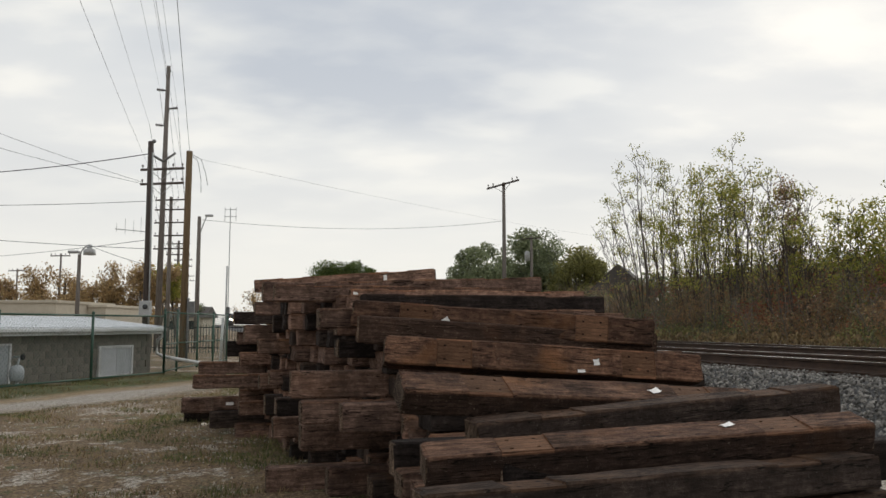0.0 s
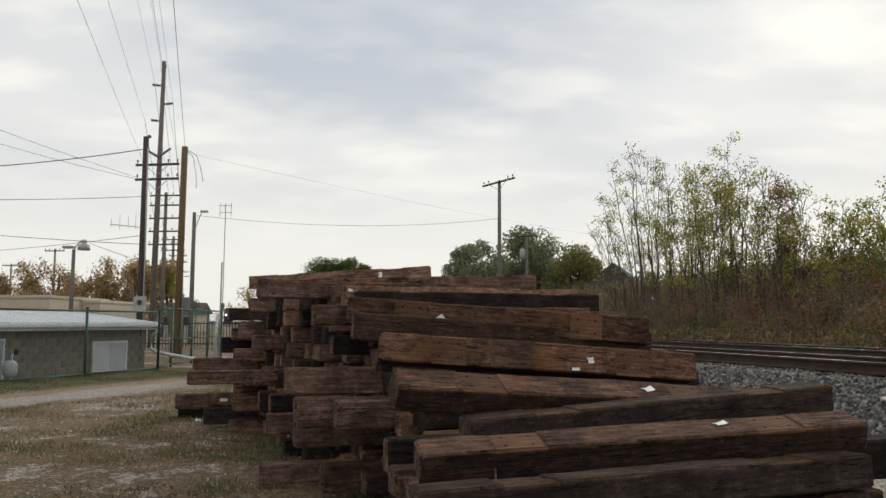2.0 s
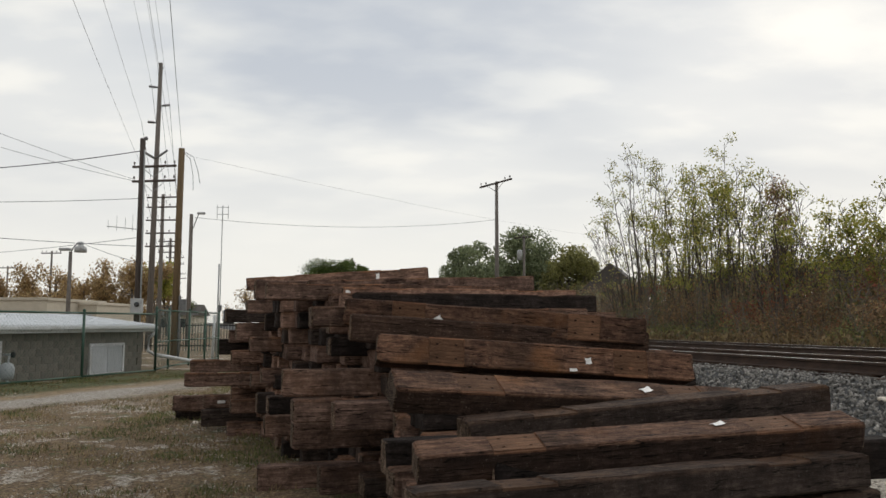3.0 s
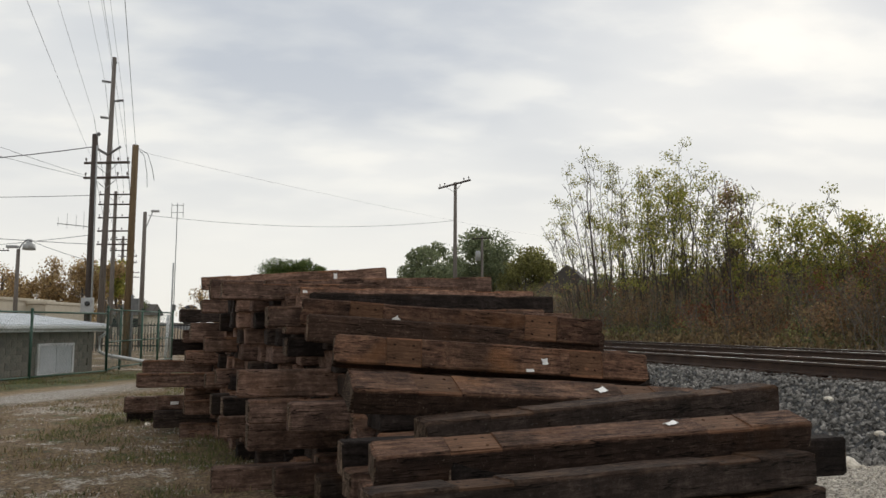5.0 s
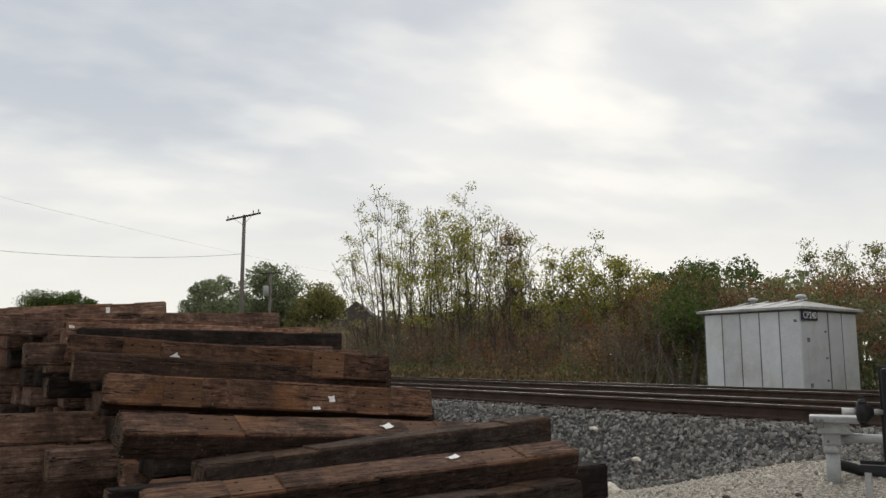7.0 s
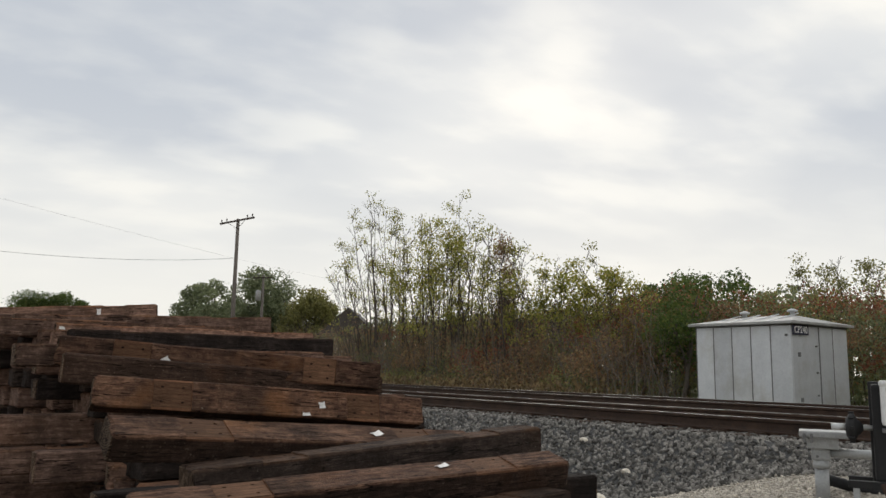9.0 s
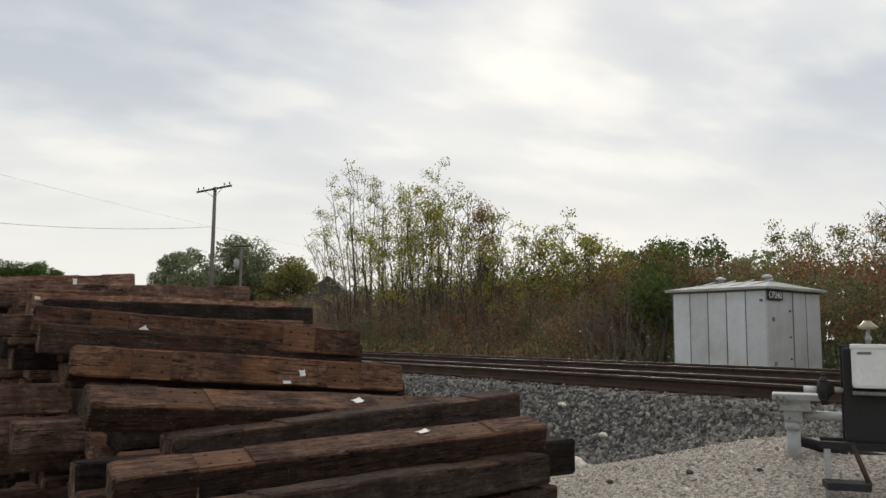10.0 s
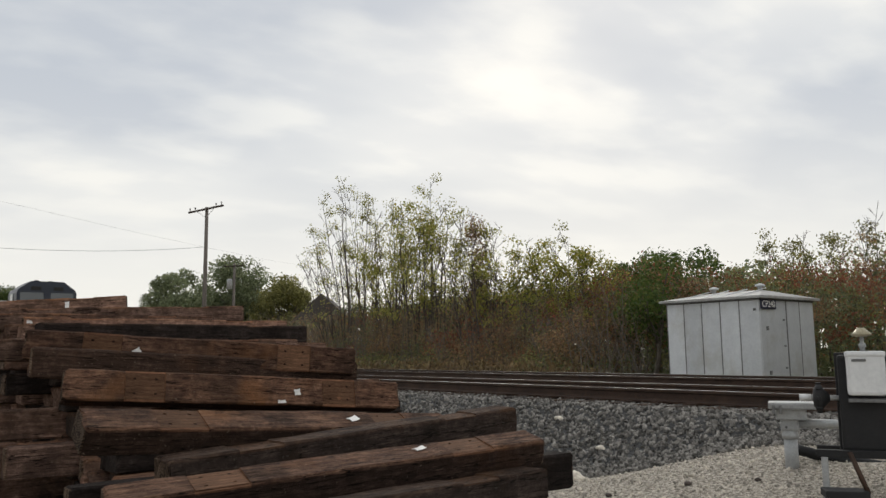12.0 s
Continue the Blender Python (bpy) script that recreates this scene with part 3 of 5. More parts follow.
def end_wood():
    """Sawn end of a tie: growth rings, drying checks, grey weathering."""
    m, nt, p = blank("sawn_end_grain")
    co = nt.nodes.new("ShaderNodeTexCoord").outputs["Object"]
    rnd = nt.nodes.new("ShaderNodeObjectInfo").outputs["Random"]
    off = nt.nodes.new("ShaderNodeCombineXYZ")
    for i in range(3):
        nt.links.new(mth(nt, "MULTIPLY", mth(nt, "SUBTRACT", rnd, 0.5), (0.0, 0.16, 0.3)[i]), off.inputs[i])
    add = nt.nodes.new("ShaderNodeVectorMath")
    nt.links.new(co, add.inputs[0]); nt.links.new(off.outputs[0], add.inputs[1])
    w = nt.nodes.new("ShaderNodeTexWave")
    w.wave_type, w.rings_direction = "RINGS", "X"
    w.inputs["Scale"].default_value, w.inputs["Distortion"].default_value, w.inputs["Detail"].default_value, w.inputs["Detail Scale"].default_value = 22, 5, 4, 3
    nt.links.new(add.outputs[0], w.inputs[0])
    n1, n2 = noise_node(nt, add.outputs[0], 14, 6, 0.7), noise_node(nt, add.outputs[0], 60, 5, 0.7)
    c = ramp(nt, mth(nt, "ADD", mth(nt, "MULTIPLY", w.outputs[1], 0.18), mth(nt, "ADD", mth(nt, "MULTIPLY", n1, 0.5), mth(nt, "MULTIPLY", n2, 0.3))), [(0.36, (0.028, 0.020, 0.015)), (0.5, (0.105, 0.074, 0.054)), (0.66, (0.25, 0.19, 0.145))])
    check = rng(nt, mth(nt, "ABSOLUTE", mth(nt, "SUBTRACT", noise_node(nt, add.outputs[0], 9, 3, 0.6), 0.5)), 0.006, 0.018, 0.9, 0.0)
    c = mixc(nt, check, c, (0.007, 0.005, 0.004))
    nt.links.new(mixc(nt, 1.0, c, ramp(nt, rnd, [(0, (0.6, 0.6, 0.6)), (1, (1.25, 1.2, 1.15))]), "MULTIPLY"), p.inputs["Base Color"])
    p.inputs["Roughness"].default_value = 0.95
    p.inputs["Specular IOR Level"].default_value = 0.1
    bumped(nt, p, mth(nt, "ADD", n1, n2), 0.8, 0.01)
    return m


END_DATA = bpy.data.meshes.new("end_grain")
_bm = box(0.012, 0.206, 0.156, bevel=0.004)
_bm.to_mesh(END_DATA)
_bm.free()
END_DATA.materials.append(end_wood())


def tie(x, y, z, az, el, roll, tags=(), tone=1.0, ends=True):
    """One tie: its centre, the heading of its length, its slope, and how far its plated side leans to the viewer."""
    kind = "warm" if tone > 1.05 else "dark" if tone < 0.95 else "plain"
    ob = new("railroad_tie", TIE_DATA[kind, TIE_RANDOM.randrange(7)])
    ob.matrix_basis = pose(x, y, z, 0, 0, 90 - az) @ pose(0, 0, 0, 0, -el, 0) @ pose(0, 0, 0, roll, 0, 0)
    words = {"warm": "old reddish brown wooden railroad tie with pale plate scars", "dark": "old blackened creosoted railroad tie lying in the pile",
             "plain": "old dark brown weathered railroad tie stacked in a pile"}[kind]
    tagged(ob, words, "railroad tie", "ties of the pile")
    if ends:
        for x0 in (-1.296, 1.296):
            cap = new("end_grain", END_DATA)
            cap.parent = ob
            cap.matrix_basis = pose(x0, 0, 0)
            cap["label"] = "cracked sawn end grain"
    if tone > 1.05:
        for x0 in (-0.755, 0.755):
            seat = new("plate_seat", SEAT_DATA)
            seat.parent = ob
            seat.matrix_basis = pose(x0, 0, 0.0795)
            seat["label"] = "pale worn seat of a rail plate"
    for tx, ty, w, h, turn, *side in tags:
        bm = bmesh.new()
        n = 4
        g = [[bm.verts.new(((i / n - 0.5) * w * 0.85 + 0.012 * noise.noise((j * 1.7, i, tx * 5)), (j / n - 0.5) * h * 0.85 * (1 + 0.25 * noise.noise((i, j * 3.1, tx))), 0.006 * noise.noise((i * 0.9, j * 0.9, tx * 7)) + 0.004)) for i in range(n + 1)] for j in range(n + 1)]
        for j in range(n):
            for i in range(n):
                bm.faces.new((g[j][i], g[j][i + 1], g[j + 1][i + 1], g[j + 1][i]))
        r = bmesh.ops.extrude_face_region(bm, geom=list(bm.faces))
        for v in r["geom"]:
            if isinstance(v, bmesh.types.BMVert):
                v.co.z += 0.002
        bmesh.ops.recalc_face_normals(bm, faces=bm.faces)
        part("tag", bm, M_PAPER, ob, "torn white paper tag, also used as a paint mark", pose(tx, -0.117, ty, 90, 0, turn) if side else pose(tx, ty, 0.0905, 0, 0, turn))
    return ob


def build_pile():
    tie(1.174, 4.494, 0.818, 80.4, 2.7, 14, tags=[(0.45, 0.02, 0.10, 0.05, 20)], tone=1.25)
    tie(1.123, 4.092, 0.680, 71.2, 0.9, -2, tone=0.6)
    tie(1.549, 4.629, 0.693, 76.0, 0.0, -90, tone=0.6)
    tie(1.399, 5.081, 0.933, 72.1, 3.3, 2, tone=0.55)
    tie(0.964, 5.222, 1.009, 71.5, -3.8, 27, tags=[(0.45, 0.0, 0.11, 0.06, 25)], tone=1.15)
    tie(0.973, 6.365, 0.694, 83.2, -1.3, 6)
    tie(0.823, 6.446, 1.206, 82.4, -3.7, 72, tags=[(0.40, -0.01, 0.06, 0.06, 10), (0.27, -0.09, 0.07, 0.03, 5)], tone=1.1)
    tie(0.570, 6.819, 1.385, 81.0, -3.5, -88, tone=1.1)
    tie(0.520, 6.874, 1.510, 88.0, -3.8, 85, tags=[(-0.50, -0.02, 0.07, 0.06, 30)], tone=1.1)
    tie(0.279, 8.613, 1.782, 77.4, -0.1, 1, tags=[(-1.24, 0.03, 0.09, 0.06, 30, "f")])
    tie(-0.142, 9.054, 1.923, 78.0, 1.9, -0)
    tie(-1.300, 11.600, 1.955, 80.0, 2.0, 0, tone=0.6)
    tie(-1.407, 11.496, 2.135, 84.3, 4.1, -0, tags=[(0.56, 0.0, 0.06, 0.10, 10, "f")])
    tie(-0.866, 9.635, 1.880, 73.0, 0.0, -90)
    tie(-0.495, 8.518, 1.822, 74.0, 0.0, 0)
    tie(-1.242, 10.883, 1.713, 75.0, 0.0, 0)
    tie(-0.408, 9.952, 1.699, 73.0, 0.0, 0)
    tie(-1.752, 11.728, 1.592, 72.0, 0.0, 0, tone=0.6)
    tie(-0.939, 10.572, 1.506, 73.0, 0.0, -90, tone=0.6)
    tie(0.164, 7.253, 1.554, 74.0, 0.0, 0)
    tie(-1.407, 10.963, 1.384, 71.0, 0.0, -90)
    tie(-1.333, 11.438, 1.410, 73.0, 0.0, 0)
    tie(-1.912, 12.027, 1.147, 74.0, 0.0, -90, tone=0.6)
    tie(-1.733, 11.870, 1.304, 75.0, 0.0, 0)
    tie(-0.944, 9.785, 1.244, 76.0, 0.0, 0)
    tie(-1.606, 11.536, 1.028, 73.0, 0.0, 0)
    tie(-2.294, 11.947, 0.873, 77.0, 0.0, 0)
    tie(-1.962, 10.636, 0.772, 75.0, 0.0, 0)
    tie(-2.754, 12.646, 0.271, 74.0, 0.0, -90)
    tie(-2.782, 12.862, 0.049, 73.0, 0.0, 0, tone=0.6)
    # the tag here stands in for a yellowish paint mark on the tie
    tie(-1.997, 11.622, 0.402, 73.0, 0.0, 0, tags=[(-1.05, 0.0, 0.16, 0.05, 15, "f")])
    tie(-1.983, 11.485, 0.195, 73.0, 0.0, -90, tone=0.6)
    tie(-1.556, 11.206, 0.080, 74.0, 0.0, 0)
    tie(-1.462, 11.264, -0.004, 72.0, 0.0, 0)
    tie(-0.625, 9.172, 0.385, 73.0, 0.0, -90)
    tie(-1.451, 11.389, 0.718, 71.0, 0.0, -90)
    tie(-1.040, 10.290, 0.796, 73.0, 0.0, 0)
    tie(-1.586, 11.518, 0.517, 74.0, 0.0, 0)
    tie(-1.505, 11.171, 0.383, 73.0, 0.0, 0)
    tie(-0.815, 9.621, 0.581, 73.0, 0.0, -90, tone=0.6)
    tie(-1.553, 11.755, 0.139, 73.0, 0.0, 0)
    tie(-0.827, 9.897, 0.872, 74.0, 0.0, 0)
    tie(-0.058, 7.214, 0.985, 77.0, 0.0, -90)
    tie(-0.334, 10.641, 1.002, 73.0, 0.0, 0)
    tie(-0.114, 10.226, 1.038, 74.0, 0.0, 0)
    tie(0.087, 6.886, 0.793, 74.0, 0.0, 0)
    tie(0.452, 6.641, 0.772, 76.0, 0.0, -90)
    tie(-0.003, 7.385, 0.528, 73.0, 0.0, -90)
    tie(-0.356, 7.693, 0.090, 76.0, 0.0, -90)
    tie(0.264, 7.179, 0.193, 73.0, 0.0, -90)
    tie(0.264, 8.357, 0.064, 74.0, 0.0, 0)
    tie(0.393, 7.791, 0.048, 72.0, 0.0, -90)
    tie(0.579, 7.670, 0.232, 75.0, 0.0, 0)
    tie(0.639, 7.024, 0.179, 73.0, 0.0, 0, tone=0.6)
    tie(0.242, 7.803, 1.488, 74.0, 0.0, 0)
    tie(0.247, 7.826, 1.280, 73.0, 0.0, 0, tone=0.6)
    tie(-0.545, 10.584, 1.303, 73.0, 0.0, 0, tone=0.6)
    tie(-0.837, 10.637, 1.016, 73.0, 0.0, 0, tone=0.6)
    tie(0.913, 5.663, 0.623, 74.0, 0.0, -90, tone=0.6)
    tie(0.964, 5.494, 0.491, 74.0, 0.0, 0)
    tie(-0.455, 8.500, 0.674, 73.0, 0.0, 0, tone=0.6)
    tie(1.20, 4.16, 0.49, 72.0, 0.6, 0, tone=0.6)
    tie(1.12, 4.20, 0.305, 73.5, 0.3, 0)
    tie(1.18, 4.18, 0.12, 72.5, 0.0, 0)
    # the ties inside the pile, seen only through its gaps
    rs = random.Random(3)
    for layer in range(11):
        z = 0.09 + layer * 0.18
        for k in range(39):
            q = 4.0 + k * 0.245 + rs.uniform(-0.01, 0.01)
            top = 0.60 if q < 4.9 else 0.75 + (q - 5.2) * 0.42 if q < 7.6 else 1.95 if q < 10.6 else 1.95 - (q - 10.6) * 0.6
            if z + 0.1 > top or q > 13.2:
                continue
            s = 2.62 + 0.27 * smooth(q, 4.6, 5.4) - 0.60 * smooth(q, 7.3, 9.6) - 0.35 * smooth(q, 10.5, 13) + rs.uniform(-0.10, 0.12)
            p = at(s, q, z)
            tie(p.x, p.y, p.z, 73.2 + rs.uniform(-1.2, 1.2), 0, 0, tone=0.8 if rs.random() < 0.4 else 1.0, ends=False)


# ---- signal hut across the tracks ----
def build_hut():
    hut = thing("signal_hut", "silver painted steel signal hut with ribbed walls and low roof", "hut", TRACK @ pose(20.73, 12.09, 0.33))
    L_, W_, H_ = 3.1, 3.05, 2.46
    part("foundation", box(W_ - 0.1, L_ - 0.1, 0.16, W_ / 2, L_ / 2, 0.06, bevel=0.01), M_MORTAR, hut)
    t = 0.04
    # wall panels, each between two standing seams
    for k in range(5):
        w = L_ / 5
        part("panel", box(t, w - 0.02, H_, t / 2, (k + 0.5) * w, 0.14 + H_ / 2, bevel=0.006), M_SILVER, hut)
        part("panel", box(t, w - 0.02, H_, W_ - t / 2, (k + 0.5) * w, 0.14 + H_ / 2, bevel=0.006), M_SILVER, hut)
        part("seam", box(0.03, 0.035, H_, -0.004 + 0.015, (k + 1) * w - 0.01 if k < 4 else L_ - 0.02, 0.14 + H_ / 2, bevel=0.004), M_SEAM, hut)
    bays = (0.10, 1.38, 0.74, 0.83)
    for k, w in enumerate(bays):
        x0 = sum(bays[:k])
        part("door" if k == 1 else "panel", box(w - 0.02, t, H_, x0 + w / 2, t / 2 + (0.012 if k == 1 else 0), 0.14 + H_ / 2, bevel=0.006), M_SILVER, hut)
        part("panel", box(w - 0.02, t, H_, x0 + w / 2, L_ - t / 2, 0.14 + H_ / 2, bevel=0.006), M_SILVER, hut)
        if k > 1:
            part("seam", box(0.04, 0.03, H_, x0, 0.011, 0.14 + H_ / 2, bevel=0.004), M_SEAM, hut)
    for z in (0.62, 1.25, 2.0):
        part("hinge", box(0.06, 0.04, 0.05, 1.30, -0.008, z, bevel=0.006), M_SEAM, hut)
    for x, z in ((0.40, 1.75), (0.44, 0.50)):
        part("latch", box(0.09, 0.05, 0.12, x, -0.004, z, bevel=0.012), M_SEAM, hut)
    for x in (0.62, 0.86):
        for k in range(4):
            part("louvre", box(0.17, 0.035, 0.035, x, -0.006, 0.20 + k * 0.062, rx=25, bevel=0.004), M_WHITE, hut, "pale pressed vent slot")
    part("drip_strip", box(W_ + 0.02, 0.03, 0.05, W_ / 2, -0.006, 0.14 + H_ - 0.03), M_SEAM, hut)
    part("drip_strip", box(0.03, L_ + 0.02, 0.05, -0.006, L_ / 2, 0.14 + H_ - 0.03), M_SEAM, hut)
    part("bracket", box(0.05, 0.07, 0.07, -0.02, 0.12, 2.28, bevel=0.01), M_SEAM, hut)
    # roof: low pyramid-like gable with overhang
    bm = bmesh.new()
    o, z0, z1 = 0.16, 0.14 + H_, 0.14 + H_ + 0.34
    a = [bm.verts.new(p) for p in ((-o, -o, z0), (W_ + o, -o, z0), (W_ + o, L_ + o, z0), (-o, L_ + o, z0))]
    b = [bm.verts.new(p) for p in ((-o, -o, z0 + 0.07), (W_ + o, -o, z0 + 0.07), (W_ + o, L_ + o, z0 + 0.07), (-o, L_ + o, z0 + 0.07))]
    r = [bm.verts.new((W_ / 2, 0.75, z1)), bm.verts.new((W_ / 2, L_ - 0.75, z1))]
    bm.faces.new(a[::-1])
    for k in range(4):
        bm.faces.new((a[k], a[(k + 1) % 4], b[(k + 1) % 4], b[k]))
    bm.faces.new((b[0], b[1], r[0])); bm.faces.new((b[1], b[2], r[1], r[0])); bm.faces.new((b[2], b[3], r[1])); bm.faces.new((b[3], b[0], r[0], r[1]))
    roof = part("roof", bm, M_HUTROOF, hut)
    for k in range(1, 5):
        part("roof_rib", box(1.72, 0.03, 0.03, W_ / 4 - 0.07, k * L_ / 5, z0 + 0.225, ry=-11), M_SILVER, roof)
    for y in (0.80, L_ - 0.72):
        part("roof_vent", lathe([(0.07, z1 - 0.06), (0.07, z1 + 0.10), (0.15, z1 + 0.10), (0.15, z1 + 0.15), (0.05, z1 + 0.19)], 14, pose(W_ / 2, y, 0)), M_SILVER, roof)
    # name board on the corner of the near wall
    sign = part("name_board", box(0.80, 0.03, 0.27, 0.45, -0.035, H_ - 0.03, bevel=0.006), M_NAVY, hut, "dark blue name board with white letters")
    cu = bpy.data.curves.new("letters", "FONT")
    cu.body, cu.size, cu.extrude, cu.align_x, cu.align_y = "CP240", 0.235, 0.004, "CENTER", "CENTER"
    tmp = bpy.data.objects.new("letters", cu)
    scene.collection.objects.link(tmp)
    me = bpy.data.meshes.new_from_object(tmp.evaluated_get(bpy.context.evaluated_depsgraph_get()))
    bpy.data.objects.remove(tmp)
    me.materials.clear()
    me.materials.append(M_PAPER)
    lt = new("letters", me)
    lt.parent = sign
    lt.matrix_basis = pose(0.45, -0.053, H_ - 0.03, 90, 0, 0) @ Matrix.Diagonal((1.06, 1.15, 1, 1))


# ---- trackside fittings ----
def build_junction_post():
    b = at(6.98, 3.84, 0.375)
    p = thing("junction_post", "grey metal cable junction box on a pipe post", "junction box", pose(b.x, b.y, b.z, 0, 0, -44) @ Matrix.Diagonal((0.97, 0.97, 0.97, 1)))
    part("post", lathe([(0.060, -0.1), (0.060, 0.40)], 18), M_GALV, p)
    part("collar", lathe([(0.073, 0.33), (0.073, 0.37), (0.066, 0.38), (0.066, 0.47)], 18), M_GALV, p)
    part("neck", box(0.16, 0.15, 0.15, 0, 0, 0.475, bevel=0.02), M_GALV, p)
    part("body", box(0.26, 0.22, 0.11, 0.02, 0, 0.56, bevel=0.012), M_GALV, p)
    part("lid", box(0.41, 0.32, 0.06, 0.03, 0, 0.635, bevel=0.014), M_GALV, p, "pale grey lid with clamps")
    for x in (-0.13, -0.07):
        part("clamp", box(0.025, 0.05, 0.08, x, -0.17, 0.605, bevel=0.005), M_SEAM, p)
    part("bolt", lathe([(0.012, 0), (0.012, 0.02)], 8, pose(-0.03, -0.09, 0.44, 90)), M_SEAM, p)
    part("conduit", tube([(0.08, 0, 0.47), (0.62, 0.03, 0.465)], 0.042, 12), M_GALV, p, "horizontal grey conduit pipe")
    c = thing("cable_hose", "dark rubber cable lying from the post", "cable", pose(b.x, b.y, b.z, 0, 0, -44))
    part("hose", tube([(0.05, 0.22, 0.20), (0.25, 0.2, 0.15), (0.5, 0.16, 0.11), (0.8, 0.1, 0.08)], 0.05, 10), M_BLACK, c)


def build_gate_machine():
    b = at(6.33, 3.06, 0.435) + Vector((-0.031, 0.033, 0))
    g = thing("crossing_machine", "black trackside machine case with a white box on a steel frame", "signal machine", pose(b.x, b.y, b.z, 0, 0, -47) @ Matrix.Diagonal((0.89, 0.89, 0.92, 1)))
    part("case", box(0.62, 0.34, 0.80, 0.36, 0.10, 0.70, bevel=0.03), M_BLACK, g)
    part("case_rib", box(0.66, 0.05, 0.84, 0.36, 0.04, 0.70, bevel=0.015), M_BLACK, g)
    wb = part("meter_box", box(0.30, 0.16, 0.35, 0.27, -0.12, 0.94, bevel=0.03), M_WHITE, g, "white plastic box with a rounded lid")
    part("meter_lid", box(0.315, 0.175, 0.05, 0.27, -0.12, 1.105, bevel=0.02), M_WHITE, wb)
    part("label_plate", box(0.11, 0.006, 0.022, 0.22, -0.203, 1.055, bevel=0.002), M_SEAM, wb, "dark narrow nameplate")
    part("flange", box(0.30, 0.12, 0.03, 0.27, -0.12, 0.725, bevel=0.006), M_SEAM, g)
    part("stem", lathe([(0.020, 1.12), (0.020, 1.16), (0.028, 1.16), (0.028, 1.19), (0.016, 1.20), (0.016, 1.26)], 12, pose(0.26, -0.08, 0)), M_GALV, g)
    part("cap", lathe([(0.04, 1.25), (0.078, 1.262), (0.082, 1.275), (0.055, 1.295), (0.035, 1.318), (0.02, 1.325)], 18, pose(0.26, -0.08, 0)), M_BRASS, g, "weathered brass mushroom cap")
    hub = part("wheel", lathe([(0.025, -0.05), (0.07, -0.045), (0.115, -0.018), (0.118, 0.018), (0.07, 0.045), (0.025, 0.09)], 20, pose(-0.11, 0.0, 0.735, 0, 90, 0)), M_BLACK, g)
    for k in range(8):
        a = k * math.tau / 8
        part("tooth", box(0.045, 0.03, 0.03, -0.11, 0.115 * math.cos(a), 0.735 + 0.115 * math.sin(a), rx=math.degrees(a), bevel=0.005), M_BLACK, hub)
    part("shaft", tube([(-0.24, 0, 0.735), (0.12, 0, 0.735)], 0.022, 10), M_GALV, g, "bright steel shaft end")
    part("shaft_end", lathe([(0.028, 0), (0.028, 0.10)], 12, pose(-0.27, 0, 0.735, 0, 90, 0)), M_WHITE, g)
    for x in (-0.10, 0.62):
        for y in (-0.12, 0.22):
            part("leg", box(0.05, 0.05, 0.44, x, y, 0.08, bevel=0.006), M_GALV, g)
    part("beam", box(0.86, 0.06, 0.06, 0.27, -0.12, 0.285, bevel=0.006), M_BLACK, g)
    part("beam", box(0.86, 0.06, 0.06, 0.27, 0.22, 0.285, bevel=0.006), M_BLACK, g)
    part("strut", tube([(0.10, -0.14, 0.30), (0.22, -0.20, -0.02)], 0.022, 8), M_RAIL, g)
    part("foot", box(0.34, 0.22, 0.06, 0.04, -0.22, -0.02, rz=12, bevel=0.008), M_BLACK, g)
    part("cable", tube([(0.45, -0.14, 0.3), (0.52, -0.2, 0.12), (0.42, -0.26, 0.0), (0.62, -0.28, -0.01)], 0.014, 8), M_BLACK, g)


# ---- poles and wires ----
def pole(x, y, h, r0, r1, material, label, lean=0.0, name="utility_pole"):
    p = thing(name, label, "utility pole", pose(x, y, 0))
    part("shaft", tube([(0, 0, -0.3), (lean * 0.5, 0, h * 0.5), (lean, 0, h)], [r0, (r0 + r1) / 2, r1], 12), material, p)
    return p


def crossarm(p, z, length, heading, material, x=0.0, pins=(-0.46, -0.25, 0.25, 0.46), braces=True, tilt=0.0):
    m = pose(x, 0, z, 0, -tilt, 90 - heading)
    arm = part("crossarm", box(length, 0.11, 0.13, 0, -0.12, 0, bevel=0.01), material, p, m=m)
    for k in pins:
        part("insulator", lathe([(0.02, 0.0), (0.02, 0.10), (0.055, 0.11), (0.045, 0.16), (0.06, 0.17), (0.04, 0.24), (0.015, 0.25)], 10, pose(k * length, -0.12, 0.06)), M_PORCELAIN, arm)
    if braces:
        for k in (-1, 1):
            part("brace", tube([(k * length * 0.27, -0.17, -0.03), (0.03 * k, -0.17, -0.62)], 0.02, 6), M_GALV, arm)
    return arm


def wire(a, b, sag, r, label="thin dark overhead wire"):
    a, b = Vector(a), Vector(b)
    pts = [a.lerp(b, k / 14) - Vector((0, 0, 4 * sag * (k / 14) * (1 - k / 14))) for k in range(15)]
    w = part("overhead_wire", tube(pts, r, 5), M_WIRE)
    return tagged(w, label, "wire", "overhead wires")


def standoff(p, x0, z, dx, dz):
    part("bracket", tube([(x0, 0, z - dz * 0.6), (x0 + dx * 0.5, 0, z - dz * 0.3), (x0 + dx, 0, z)], 0.05, 6), M_SEAM, p)
    for k in range(4):
        part("insulator", lathe([(0.03, -0.03), (0.10, 0.0), (0.03, 0.03)], 10, pose(x0 + dx * (0.45 + 0.16 * k), 0, z - dz * (0.35 - 0.1 * k), 0, 90, 0)), M_PORCELAIN, p)


